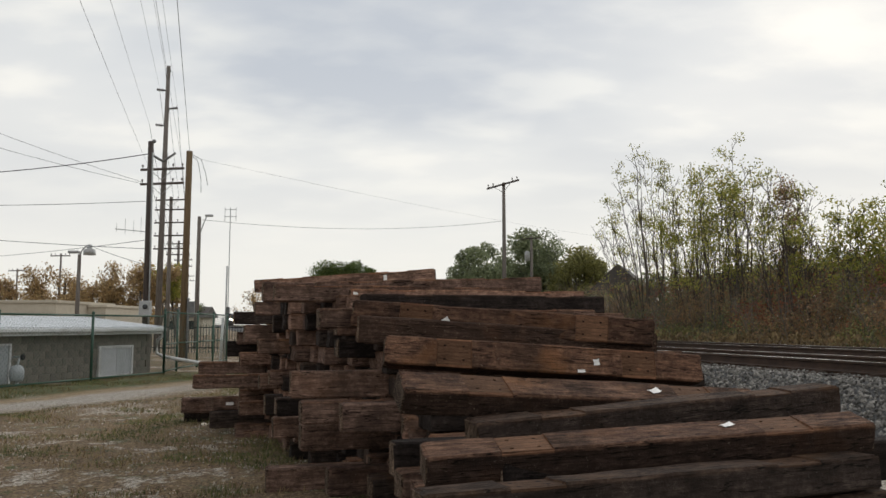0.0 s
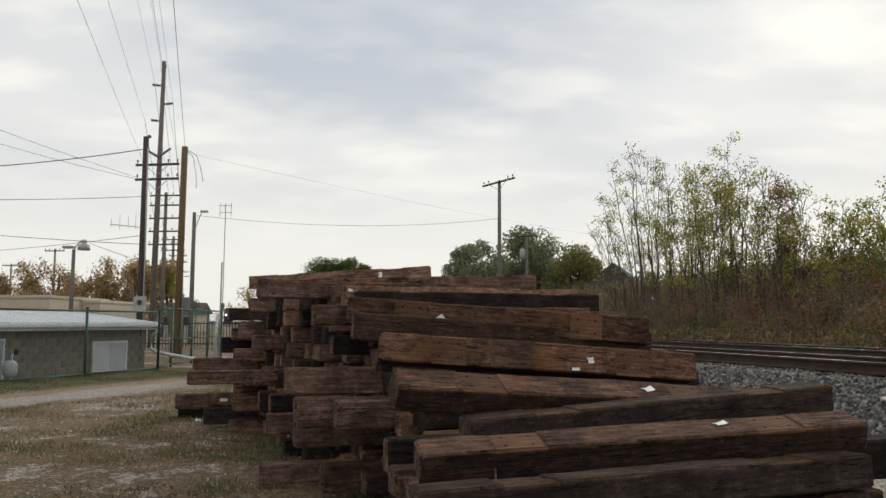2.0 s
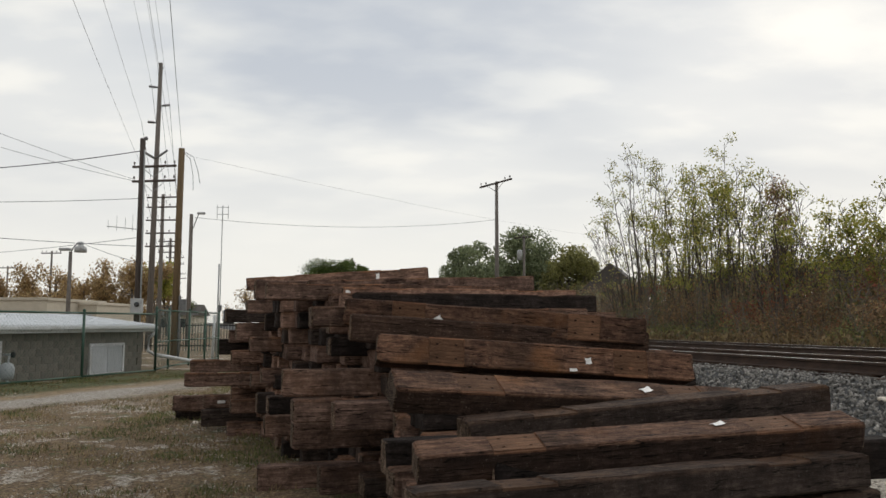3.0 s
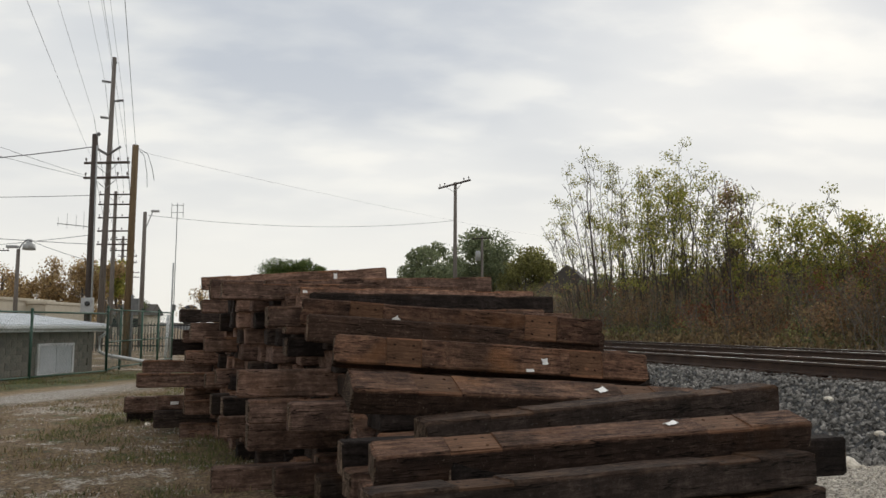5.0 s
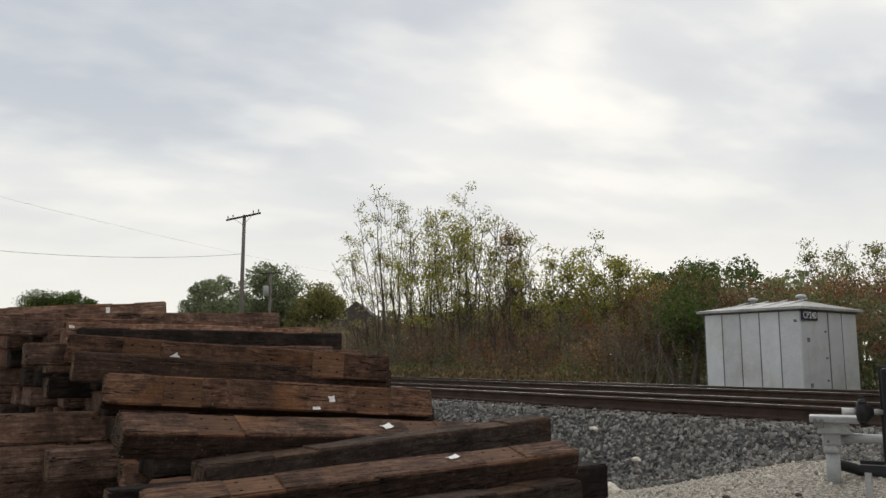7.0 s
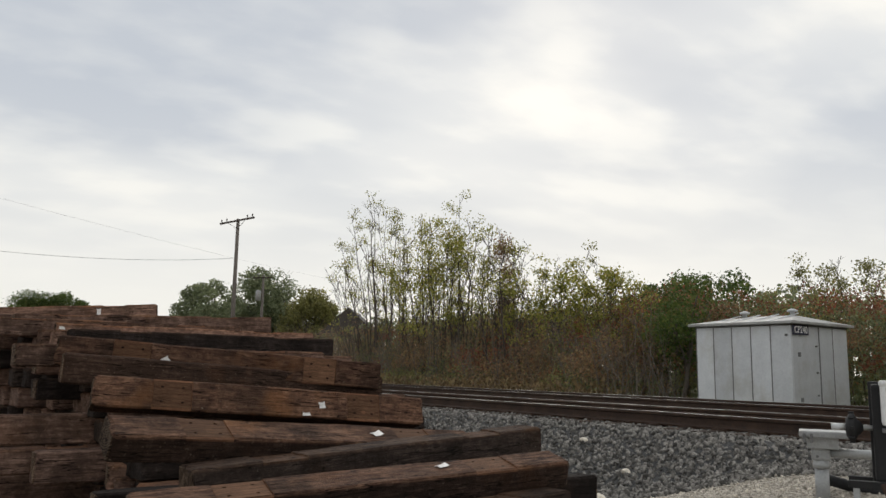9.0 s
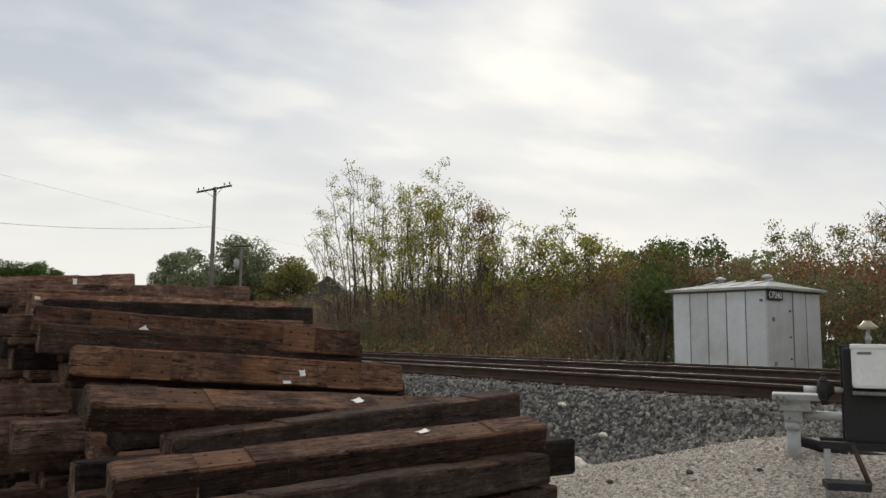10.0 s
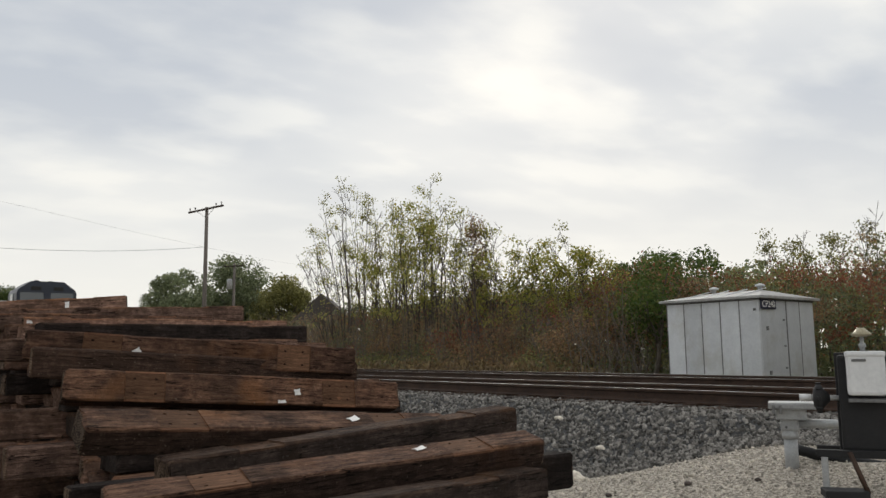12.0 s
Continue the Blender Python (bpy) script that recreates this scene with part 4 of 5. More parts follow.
def build_poles():
    # dark pole with meter, tall grey pole, brown pole
    p = pole(-12.12, 32.4, 9.1, 0.145, 0.11, M_POLE_DARK, "dark leaning wooden utility pole with a meter box", lean=-0.05)
    part("meter_box", box(0.46, 0.22, 0.62, 0.05, -0.25, 2.15, bevel=0.03), M_GALV, p, "grey metal meter box")
    part("meter_dial", lathe([(0.10, 0), (0.10, 0.06), (0.06, 0.09)], 16, pose(0.09, -0.36, 2.22, 90)), M_DARKWIN, p)
    part("conduit", tube([(0.18, -0.16, 0.2), (0.16, -0.17, 4.0), (0.10, -0.16, 8.6)], 0.035, 8), M_GALV, p)
    part("weatherhead", lathe([(0.05, 0), (0.09, 0.06), (0.05, 0.14)], 10, pose(0.14, -0.16, 9.0)), M_SEAM, p)
    part("aerial_boom", tube([(-1.35, -0.1, 5.42), (-0.1, -0.1, 5.30)], 0.018, 6), M_GALV, p, "thin television aerial boom")
    for k, (x, l) in enumerate(((-1.3, 0.35), (-0.95, 0.6), (-0.6, 0.5), (-0.3, 0.7))):
        part("aerial_rod", tube([(x, -0.1, 5.42 - l * 0.3), (x, -0.1, 5.42 + l * 0.7)], 0.009, 5), M_GALV, p)
    p = pole(-16.25, 45.2, 16.6, 0.19, 0.11, M_POLE, "tall grey wooden power pole with stand-off insulators", lean=0.15)
    for z, d in ((15.2, -0.62), (14.1, 0.62), (13.1, -0.62)):
        standoff(p, 0.13, z, d, 0.12)
    part("cap_pin", box(0.16, 0.1, 0.12, 0.22, 0, 16.3, bevel=0.02), M_SEAM, p)
    for z in (10.45, 9.6):
        crossarm(p, z, 2.7, 100, M_POLE_DARK, x=0.05, braces=True)
    for d in (-0.8, 0.75):
        part("cutout", tube([(0.05, -0.1, 10.9), (d, -0.1, 11.4)], 0.07, 8), M_SEAM, p)
    p = pole(-10.69, 32.68, 8.75, 0.15, 0.125, M_POLE_BROWN, "brown treated wooden pole with drooping cables", lean=0.05)
    part("drop_cable", tube([(0.18, 0, 8.6), (0.55, 0, 8.4), (0.75, 0, 7.8), (0.85, 0, 7.3)], 0.012, 5), M_WIRE, p)
    part("drop_cable", tube([(0.18, 0, 8.55), (0.42, 0, 8.3), (0.55, 0, 7.6), (0.58, 0, 7.0)], 0.012, 5), M_WIRE, p)
    part("riser", tube([(0.2, -0.05, 0.1), (0.2, -0.05, 2.6)], 0.05, 8), M_SEAM, p)
    part("junction", box(0.24, 0.18, 0.5, 0.36, -0.1, 2.2, bevel=0.02), M_SEAM, p)
    # poles farther along the line
    for x, y, h, zs in ((-25.0, 72, 13.2, (12.9, 12.0, 10.8, 9.6, 8.4)), (-31.9, 95, 11.6, (11.2, 9.9, 8.6, 7.4, 6.2)), (-40.8, 124, 11.6, (11.6, 10.6)), (-55.5, 172, 12.5, (12.0, 11.0))):
        p = pole(x, y, h, 0.22, 0.14, M_POLE, "distant grey wooden utility pole with crossarms")
        for z in zs:
            crossarm(p, z, 3.0, 98, M_POLE_DARK, braces=z == zs[0])
    # street lamps
    p = thing("street_lamp", "grey street lamp pole with a short curved arm", "street lamp", pose(-15.4, 49.6, 0))
    part("shaft", tube([(0, 0, -0.3), (0, 0, 8.3)], [0.16, 0.11], 10), M_POLE, p)
    part("arm", tube([(0.05, 0, 7.2), (0.3, 0, 7.9), (0.45, 0, 8.3)], 0.03, 6), M_GALV, p)
    part("luminaire", box(0.5, 0.22, 0.14, 0.62, 0, 8.36, bevel=0.05), M_GALV, p)
    p = thing("street_lamp", "grey lamp post with an open bowl yard light", "street lamp", pose(-18.45, 40.0, 0))
    part("shaft", tube([(0, 0, -0.3), (0, 0, 5.05)], [0.13, 0.085], 10), M_POLE, p)
    part("arm", tube([(0, 0, 4.95), (0.12, 0, 5.25), (0.35, 0, 5.5), (0.5, 0, 5.5)], 0.035, 8), M_GALV, p)
    part("luminaire", lathe([(0.06, 0.36), (0.12, 0.34), (0.14, 0.14), (0.28, 0.10), (0.30, -0.18), (0.27, -0.18)], 18, pose(0.5, 0, 5.2)), M_GALV, p, "pale bowl light")
    part("side_light", box(0.55, 0.3, 0.14, -0.28, 0, 5.17, bevel=0.05), M_GALV, p)
    # slender radio mast beside the fence
    p = thing("radio_mast", "slender grey radio mast with a square loop aerial", "mast", pose(-8.96, 33.2, 0))
    part("lower_tube", tube([(-0.30, 0, 0), (-0.24, 0, 1.8)], 0.06, 10), M_TRIM, p, "white lower tube")
    part("upper_tube", tube([(-0.14, 0, 0), (-0.12, 0, 3.95)], 0.035, 8), M_GALV, p)
    part("mast", tube([(-0.05, 0, 0), (-0.04, 0, 6.4)], 0.022, 6), M_GALV, p)
    for x in (-0.27, -0.04, 0.2):
        part("aerial_rod", tube([(x, 0, 5.85), (x, 0, 6.45)], 0.012, 5), M_GALV, p)
    for z in (6.05, 6.35):
        part("aerial_bar", tube([(-0.29, 0, z), (0.22, 0, z)], 0.012, 5), M_GALV, p)
    part("fitting", box(0.12, 0.12, 0.26, -0.03, 0, 2.1, bevel=0.02), M_SEAM, p)
    # lone pole beyond the pile, and a farther one with a transformer
    p = pole(4.66, 60.0, 12.35, 0.19, 0.12, M_POLE, "weathered grey pole with a single leaning crossarm")
    crossarm(p, 12.2, 3.1, 132, M_POLE_DARK, pins=(-0.45, -0.3, 0.3, 0.45), braces=True, tilt=6)
    p = pole(10.1, 90.0, 11.6, 0.2, 0.13, M_POLE, "distant grey pole with a transformer can")
    crossarm(p, 11.3, 2.4, 125, M_POLE_DARK, braces=False)
    part("transformer", lathe([(0.22, 8.7), (0.3, 8.75), (0.3, 9.75), (0.2, 9.85)], 14, pose(-0.5, -0.2, 0)), M_GALV, p)
    for x, y, h in ((-62.0, 115, 9.6), (-47.5, 98, 10.3)):
        p = pole(x, y, h, 0.16, 0.11, M_POLE, "small distant pole with one crossarm")
        crossarm(p, h - 0.3, 2.6, 95, M_POLE_DARK, braces=False)
    # conductors of the line, overhead towards the viewer
    for a, drop in (((-16.6, 45.2, 15.3), 0), ((-15.5, 45.2, 14.1), 0), ((-17.1, 45.2, 13.1), 0), ((-17.05, 45.2, 10.6), 0), ((-15.1, 45.2, 10.6), 0), ((-16.3, 45.2, 16.5), 0)):
        b = Vector(a) - UQ * 95 + Vector((0, 0, -0.3))
        wire(a, b, 0.9, 0.006)
        wire(a, (a[0] - 8.0, 72, a[2] - 3.2), 0.3, 0.012)
    wire((-10.64, 32.68, 8.75), Vector((-10.64, 32.68, 9.5)) - UQ * 80, 0.5, 0.008)
    wire((-12.1, 32.4, 8.6), (-30.0, 33.0, 7.8), 0.5, 0.02, "thick black service cable")
    for a, b, sg in (((-17.4, 45, 9.7), (-33, 45, 15.5), 0.25), ((-17.4, 45, 9.6), (-33, 45, 14.0), 0.25), ((-12, 32.4, 6.6), (-26, 29, 6.1), 0.2), ((-12, 32.4, 4.6), (-26, 29, 5.5), 0.15),
                     ((-17.7, 40, 5.4), (-12, 32.4, 3.9), 0.05), ((-15.2, 49.6, 8.1), (4.66, 60.0, 9.4), 0.6), ((-12, 32.4, 5.0), (-40, 60, 6.4), 0.2)):
        wire(a, b, sg, 0.012)
    wire((-10.6, 32.7, 8.5), (60, 140, 16), 2.0, 0.004)


# ---- low block pump house, fence, far buildings ----
def build_pump_house():
    h = thing("pump_house", "low grey concrete block pump house with white metal roof", "building", pose(-9.18, 25.04, 0, 0, 0, -17.5))
    WALL, DEEP, LONG = 1.24, 5.5, 10.0
    core = part("wall", box(0.16, LONG, WALL, -0.12, -LONG / 2, WALL / 2), M_MORTAR, h)
    part("end_wall", box(DEEP, 0.2, WALL, -DEEP / 2, -0.105, WALL / 2), M_BLOCK, h)
    part("back_wall", box(0.2, LONG, WALL, -DEEP, -LONG / 2, WALL / 2), M_BLOCK, h)
    me = bpy.data.meshes.new("block")
    bm = box(0.06, 0.393, 0.195, bevel=0.004); bm.to_mesh(me); bm.free(); me.materials.append(M_BLOCK)
    for j in range(6):
        for k in range(25):
            y = -0.2 - k * 0.4 + (0.2 if j % 2 else 0)
            if (-2.4 < y < -0.8 and j < 4) or (-6.4 < y < -5.4 and j < 5) or y > -0.1:
                continue
            b = new("block", me)
            b.parent = core
            b.matrix_basis = pose(-0.03, y - 0.05, 0.1 + j * 0.2)
    d = part("hatch_door", box(0.05, 1.30, 0.78, 0.0, -1.6, 0.43, bevel=0.008), M_DOOR, h, "pale painted double hatch door")
    part("door_leaf", box(0.03, 0.60, 0.72, 0.02, -1.92, 0.43, bevel=0.006), M_DOOR, d)
    part("door_leaf", box(0.03, 0.60, 0.72, 0.02, -1.28, 0.43, bevel=0.006), M_DOOR, d)
    for y, z, sy, sz in ((-1.6, 0.855, 1.46, 0.07), (-2.29, 0.43, 0.08, 0.80), (-0.91, 0.43, 0.08, 0.80), (-1.6, 0.02, 1.46, 0.05)):
        part("door_frame", box(0.08, sy, sz, 0.015, y, z, bevel=0.006), M_TRIM, d)
    d = part("side_door", box(0.05, 0.85, 0.95, 0.0, -5.9, 0.50, bevel=0.008), M_TANK, h, "grey painted hatch")
    for y, z, sy, sz in ((-5.9, 1.0, 1.0, 0.06), (-6.37, 0.5, 0.07, 0.95), (-5.43, 0.5, 0.07, 0.95)):
        part("door_frame", box(0.08, sy, sz, 0.015, y, z, bevel=0.006), M_TRIM, d)
    part("fascia", box(0.05, LONG + 0.5, 0.17, 0.27, -LONG / 2, WALL + 0.06, bevel=0.008), M_TRIM, h)
    part("soffit", box(0.34, LONG + 0.4, 0.02, 0.10, -LONG / 2, WALL + 0.012), M_TRIM, h)
    part("gutter", box(0.10, LONG + 0.5, 0.10, 0.34, -LONG / 2, WALL + 0.11, bevel=0.02), M_TRIM, h)
    for sgn, x0 in ((1, 0.32),):
        bm = bmesh.new()
        n = 84
        add_box(bm, 3.15, LONG + 0.4, 0.03, pose(-1.22, -LONG / 2, WALL + 0.318, 0, 6.0, 0))
        add_box(bm, 3.15, LONG + 0.4, 0.03, pose(-4.3, -LONG / 2, WALL + 0.318, 0, -6.0, 0))
        roof = part("roof", bm, M_ROOFING, h, "ribbed white metal roof")
        me = bpy.data.meshes.new("roof_rib")
        bm = box(3.15, 0.06, 0.03)
        bm.to_mesh(me); bm.free(); me.materials.append(M_ROOFING)
        for k in range(n):
            rib = new("roof_rib", me)
            rib.parent = roof
            rib.matrix_basis = pose(-1.22, 0.2 - k * (LONG + 0.4) / n, WALL + 0.345, 0, 6.0, 0)
    ds = [(0.34, 0.15, WALL + 0.05), (0.36, 0.16, WALL - 0.06), (0.16, 0.10, WALL - 0.22), (0.14, 0.10, 0.62), (0.30, 0.2, 0.50), (1.1, 1.4, 0.22), (1.6, 2.2, 0.06)]
    part("downspout", tube(ds, 0.055, 8), M_TRIM, h, "white downspout running out along the ground")
    part("gable_end", box(0.6, 0.06, 0.2, 0.02, 0.02, WALL + 0.1), M_TRIM, h)
    g = thing("gas_meter", "round grey gas meter on a short pipe by the wall", "meter", pose(-9.18, 25.04, 0, 0, 0, -17.5) @ pose(0.45, -5.6, 0) @ Matrix.Diagonal((0.82, 0.82, 0.9, 1)))
    part("tank", lathe([(0.06, 0.10), (0.17, 0.14), (0.205, 0.25), (0.205, 0.42), (0.17, 0.52), (0.08, 0.57)], 20), M_TANK, g)
    part("inlet", tube([(0.03, 0, 0.0), (0.03, 0, 0.16)], 0.04, 8), M_TANK, g)
    part("pipe", tube([(0, 0.02, 0.55), (0, 0.06, 0.72), (0, 0.14, 0.78), (-0.3, 0.14, 0.78)], 0.03, 8), M_TANK, g)
    part("regulator", lathe([(0.03, 0), (0.08, 0.02), (0.08, 0.06), (0.03, 0.08)], 14, pose(0.02, 0.14, 0.78, 0, 90, 0)), M_BLACK, g)


def build_fence(name, pts, height, label, mid=False):
    """Chain link between posts."""
    f = thing(name, label, "fence")
    for x, y in pts:
        post = part("post", tube([(x, y, -0.2), (x, y, height + 0.05)], 0.038, 10), M_GREEN, f)
        part("post_cap", lathe([(0.045, 0), (0.045, 0.03), (0.015, 0.06)], 10, pose(x, y, height + 0.05)), M_GREEN, post)
    for (x0, y0), (x1, y1) in zip(pts, pts[1:]):
        for z in ([height, 0.9, 0.08] if mid else [height, 0.06]):
            part("rail", tube([(x0, y0, z), (x1, y1, z)], 0.024, 8), M_GREEN, f)
        L_ = math.hypot(x1 - x0, y1 - y0)
        ux, uy = (x1 - x0) / L_, (y1 - y0) / L_
        V, Fc = [], []
        step, r = 0.11, 0.002
        for sgn in (1, -1):
            for k in range(int((L_ + height) / step) + 1):
                a = k * step - (height if sgn > 0 else 0)
                lo, hi = (max(a, 0), min(a + height, L_)) if sgn > 0 else (max(a - height, 0), min(a, L_))
                if hi - lo < 0.02:
                    continue
                za, zb = ((lo - a), (hi - a)) if sgn > 0 else ((a - lo), (a - hi))
                o = len(V)
                for d, z in ((lo, za), (hi, zb)):
                    px, py = x0 + ux * d, y0 + uy * d
                    V += [(px, py, z + 0.04 + r * 1.4), (px - uy * r, py + ux * r, z + 0.04 - r), (px + uy * r, py - ux * r, z + 0.04 - r)]
                Fc += [(o + i, o + (i + 1) % 3, o + 3 + (i + 1) % 3, o + 3 + i) for i in range(3)]
        mesh_part("chain_link", V, Fc, M_GREEN, f, "green coated chain link mesh")


def build_yard():
    a, b = Vector((-10.35, 18.5)), Vector((-8.5, 24.3))
    d = (b - a) / 2
    build_fence("chain_link_fence", [tuple(a - d), tuple(a), tuple(a + d), tuple(b)], 1.75, "green chain link fence along the gravel lane")
    build_fence("chain_link_fence", [(-8.5, 24.3), (-8.75, 26.2), (-8.7, 28.2), (-8.75, 30.3), (-8.8, 32.4)], 1.88, "green chain link fence running away beside poles", mid=True)
    # dark picket fence behind
    f = thing("picket_fence", "black metal picket fence behind the poles", "fence", pose(-13.5, 41.5, 0))
    me = bpy.data.meshes.new("picket")
    bm = box(0.03, 0.03, 1.45, 0, 0, 0.75); bm.to_mesh(me); bm.free(); me.materials.append(M_BLACK)
    for k in range(46):
        p = new("picket", me)
        p.parent = f
        p.matrix_basis = pose(-2.0 + k * 0.15, 0, 0)
    for z in (0.3, 1.35):
        part("rail", box(7.0, 0.04, 0.05, 1.4, 0, z), M_BLACK, f)
    # beige flat-roofed buildings
    for x, y, sx, sy, hgt, lab in ((-38.3, 62, 21, 10, 3.05, "long beige flat roofed building"), (-28.3, 66, 3.9, 8, 2.85, "small beige building with two dark windows")):
        b_ = thing("building", lab + " in the distance", "building", pose(x, y, 0))
        part("wall", box(sx, sy, hgt, 0, 0, hgt / 2, bevel=0.02), M_BEIGE, b_)
        part("parapet", box(sx + 0.2, sy + 0.2, 0.22, 0, 0, hgt + 0.1, bevel=0.03), M_BEIGE, b_)
        for k in ((-1.2, 1.1) if sx < 10 else (-4, 2.5)):
            w = part("window", box(0.9, 0.1, 0.8, k, -sy / 2 - 0.03, hgt * 0.58), M_DARKWIN, b_)
            part("window_frame", box(1.0, 0.06, 0.08, k, -sy / 2 - 0.06, hgt * 0.58 + 0.43), M_TRIM, w)
            part("glazing_bar", box(0.05, 0.04, 0.8, k, -sy / 2 - 0.09, hgt * 0.58), M_TRIM, w)
    # houses far off
    for x, y, sx, sy, hw, hr, rz in ((16.9, 74, 7.0, 5.0, 4.3, 2.6, 70), (-37.2, 116, 6, 9, 2.6, 1.5, 5)):
        b_ = thing("house", "distant house with a brown shingle gable roof", "house", pose(x, y, 0, 0, 0, rz))
        part("wall", box(sx, sy, hw, 0, 0, hw / 2), M_BEIGE, b_)
        bm = bmesh.new()
        v = [bm.verts.new(p) for p in ((-sx / 2 - 0.4, -sy / 2 - 0.5, hw - 0.1), (sx / 2 + 0.4, -sy / 2 - 0.5, hw - 0.1), (sx / 2 + 0.4, sy / 2 + 0.5, hw - 0.1), (-sx / 2 - 0.4, sy / 2 + 0.5, hw - 0.1), (-sx / 2 - 0.4, 0, hw + hr), (sx / 2 + 0.4, 0, hw + hr))]
        for q in ((0, 1, 5, 4), (2, 3, 4, 5), (0, 4, 3), (1, 2, 5), (3, 2, 1, 0)):
            bm.faces.new([v[i] for i in q])
        part("roof", bm, M_SHINGLE, b_)
        for k in (-0.25, 0.25):
            part("window", box(1.1, 0.1, 1.2, k * sx, -sy / 2 - 0.03, hw * 0.55), M_DARKWIN, b_)


# ---- plants ----
def leaves(pos, size, rs, droop=0.0):
    """Many small leaf blades as (verts, faces)."""
    n = len(pos)
    a = rs.normal(size=(n, 3)); a[:, 2] -= droop
    a /= np.linalg.norm(a, axis=1)[:, None]
    b = np.cross(a, rs.normal(size=(n, 3)))
    b /= np.linalg.norm(b, axis=1)[:, None] + 1e-9
    l = (size * rs.uniform(0.6, 1.3, n))[:, None]
    w = l * 0.32
    V = np.stack([pos - a * l * 0.5, pos + b * w, pos + a * l * 0.5, pos - b * w], 1).reshape(-1, 3)
    F_ = np.arange(4 * n).reshape(n, 4)
    return V, F_


def leaf_part(name, pos, size, rs, material, parent, droop=0.0, label=""):
    V, F_ = leaves(np.asarray(pos), size, rs, droop)
    me = bpy.data.meshes.new(name)
    me.vertices.add(len(V)); me.vertices.foreach_set("co", V.ravel())
    me.loops.add(F_.size); me.loops.foreach_set("vertex_index", F_.ravel().astype(np.int32))
    me.polygons.add(len(F_)); me.polygons.foreach_set("loop_start", np.arange(0, F_.size, 4, dtype=np.int32))
    me.update(calc_edges=True)
    me.materials.append(material)
    ob = new(name, me)
    if parent:
        ob.parent = parent
    if label:
        ob["label"] = label
    return ob


def grow(bm, p, d, length, r, depth, rs, tips, up=0.25, spread=0.6, sides=6, kids=3):
    """A limb and its branches; tips takes the ends of the twigs."""
    pts, rad = [Vector(p)], [r]
    n = 4
    for k in range(n):
        d = (d + Vector((rs.normal(0, 0.10), rs.normal(0, 0.10), up * 0.12 + rs.normal(0, 0.04)))).normalized()
        pts.append(pts[-1] + d * length / n)
        rad.append(max(r * (1 - 0.5 * (k + 1) / n), 0.011))
    add_tube(bm, [tuple(q) for q in pts], rad, sides, cap=False)
    if depth == 0:
        tips.append(pts[-1]); tips.append(pts[-2]); tips.append(pts[-3])
        return
    for k in range(kids):
        i = rs.randint(1, n + 1)
        side = Vector((rs.normal(), rs.normal(), rs.normal() * 0.5)).normalized()
        nd = (d + side * spread * rs.uniform(0.6, 1.3)).normalized()
        grow(bm, pts[i], nd, length * rs.uniform(0.5, 0.75), rad[i] * 0.62, depth - 1, rs, tips, up, spread, max(sides - 1, 3), kids)
    grow(bm, pts[-1], d, length * 0.6, rad[-1], depth - 1, rs, tips, up, spread, max(sides - 1, 3), kids)


def tree(x, y, z, h, width, n_leaf, size, leaf, seed, label, bark=None, depth=3, stems=1, up=0.25, spread=0.6, r=0.12, droop=0.0, trunk=0.35, clump=0.35, name="tree", gather=1.0):
    """A tree scaled to its height and width."""
    rs = np.random.RandomState(seed)
    bm, tips = bmesh.new(), []
    for s_ in range(stems):
        lean = Vector((rs.normal(0, 0.16), rs.normal(0, 0.16), 1)) if stems > 1 else Vector((0, 0, 1))
        p0 = Vector((rs.normal(0, 0.3), rs.normal(0, 0.3), 0)) if stems > 1 else Vector((0, 0, 0))
        grow(bm, p0, lean.normalized(), h * trunk * rs.uniform(0.8, 1.1), r, depth, rs, tips, up, spread)
    P = np.array([t[:] for t in tips])
    # scale crown to the wanted height and width
    kz = h / np.percentile(P[:, 2], 93)
    kx = width / 2 / max(np.percentile(np.hypot(P[:, 0], P[:, 1]), 95), 0.2)
    for v in bm.verts:
        f = min(max(v.co.z / (P[:, 2].max() * 0.5), 0), 1)
        v.co = Vector((v.co.x * (1 + (kx - 1) * f), v.co.y * (1 + (kx - 1) * f), v.co.z * kz - 0.15))
    f = np.clip(P[:, 2] / (P[:, 2].max() * 0.5), 0, 1)
    P[:, :2] *= (1 + (kx - 1) * f)[:, None]
    P[:, 2] *= kz
    t = thing(name, label, name.replace("_", " "), pose(x, y, z), "trees and shrubs")
    part("trunk", bm, bark or M_BARK, t)
    if n_leaf:
        # leaves gather on some of the twigs
        twigs = P[rs.rand(len(P)) < gather]
        pick = twigs[rs.randint(0, len(twigs), n_leaf)]
        pos = pick + rs.normal(0, clump, (n_leaf, 3)) * np.array([1, 1, 0.8])
        leaf_part("crown", pos[pos[:, 2] > 0.2], size, rs, leaf, t, droop)
    return t


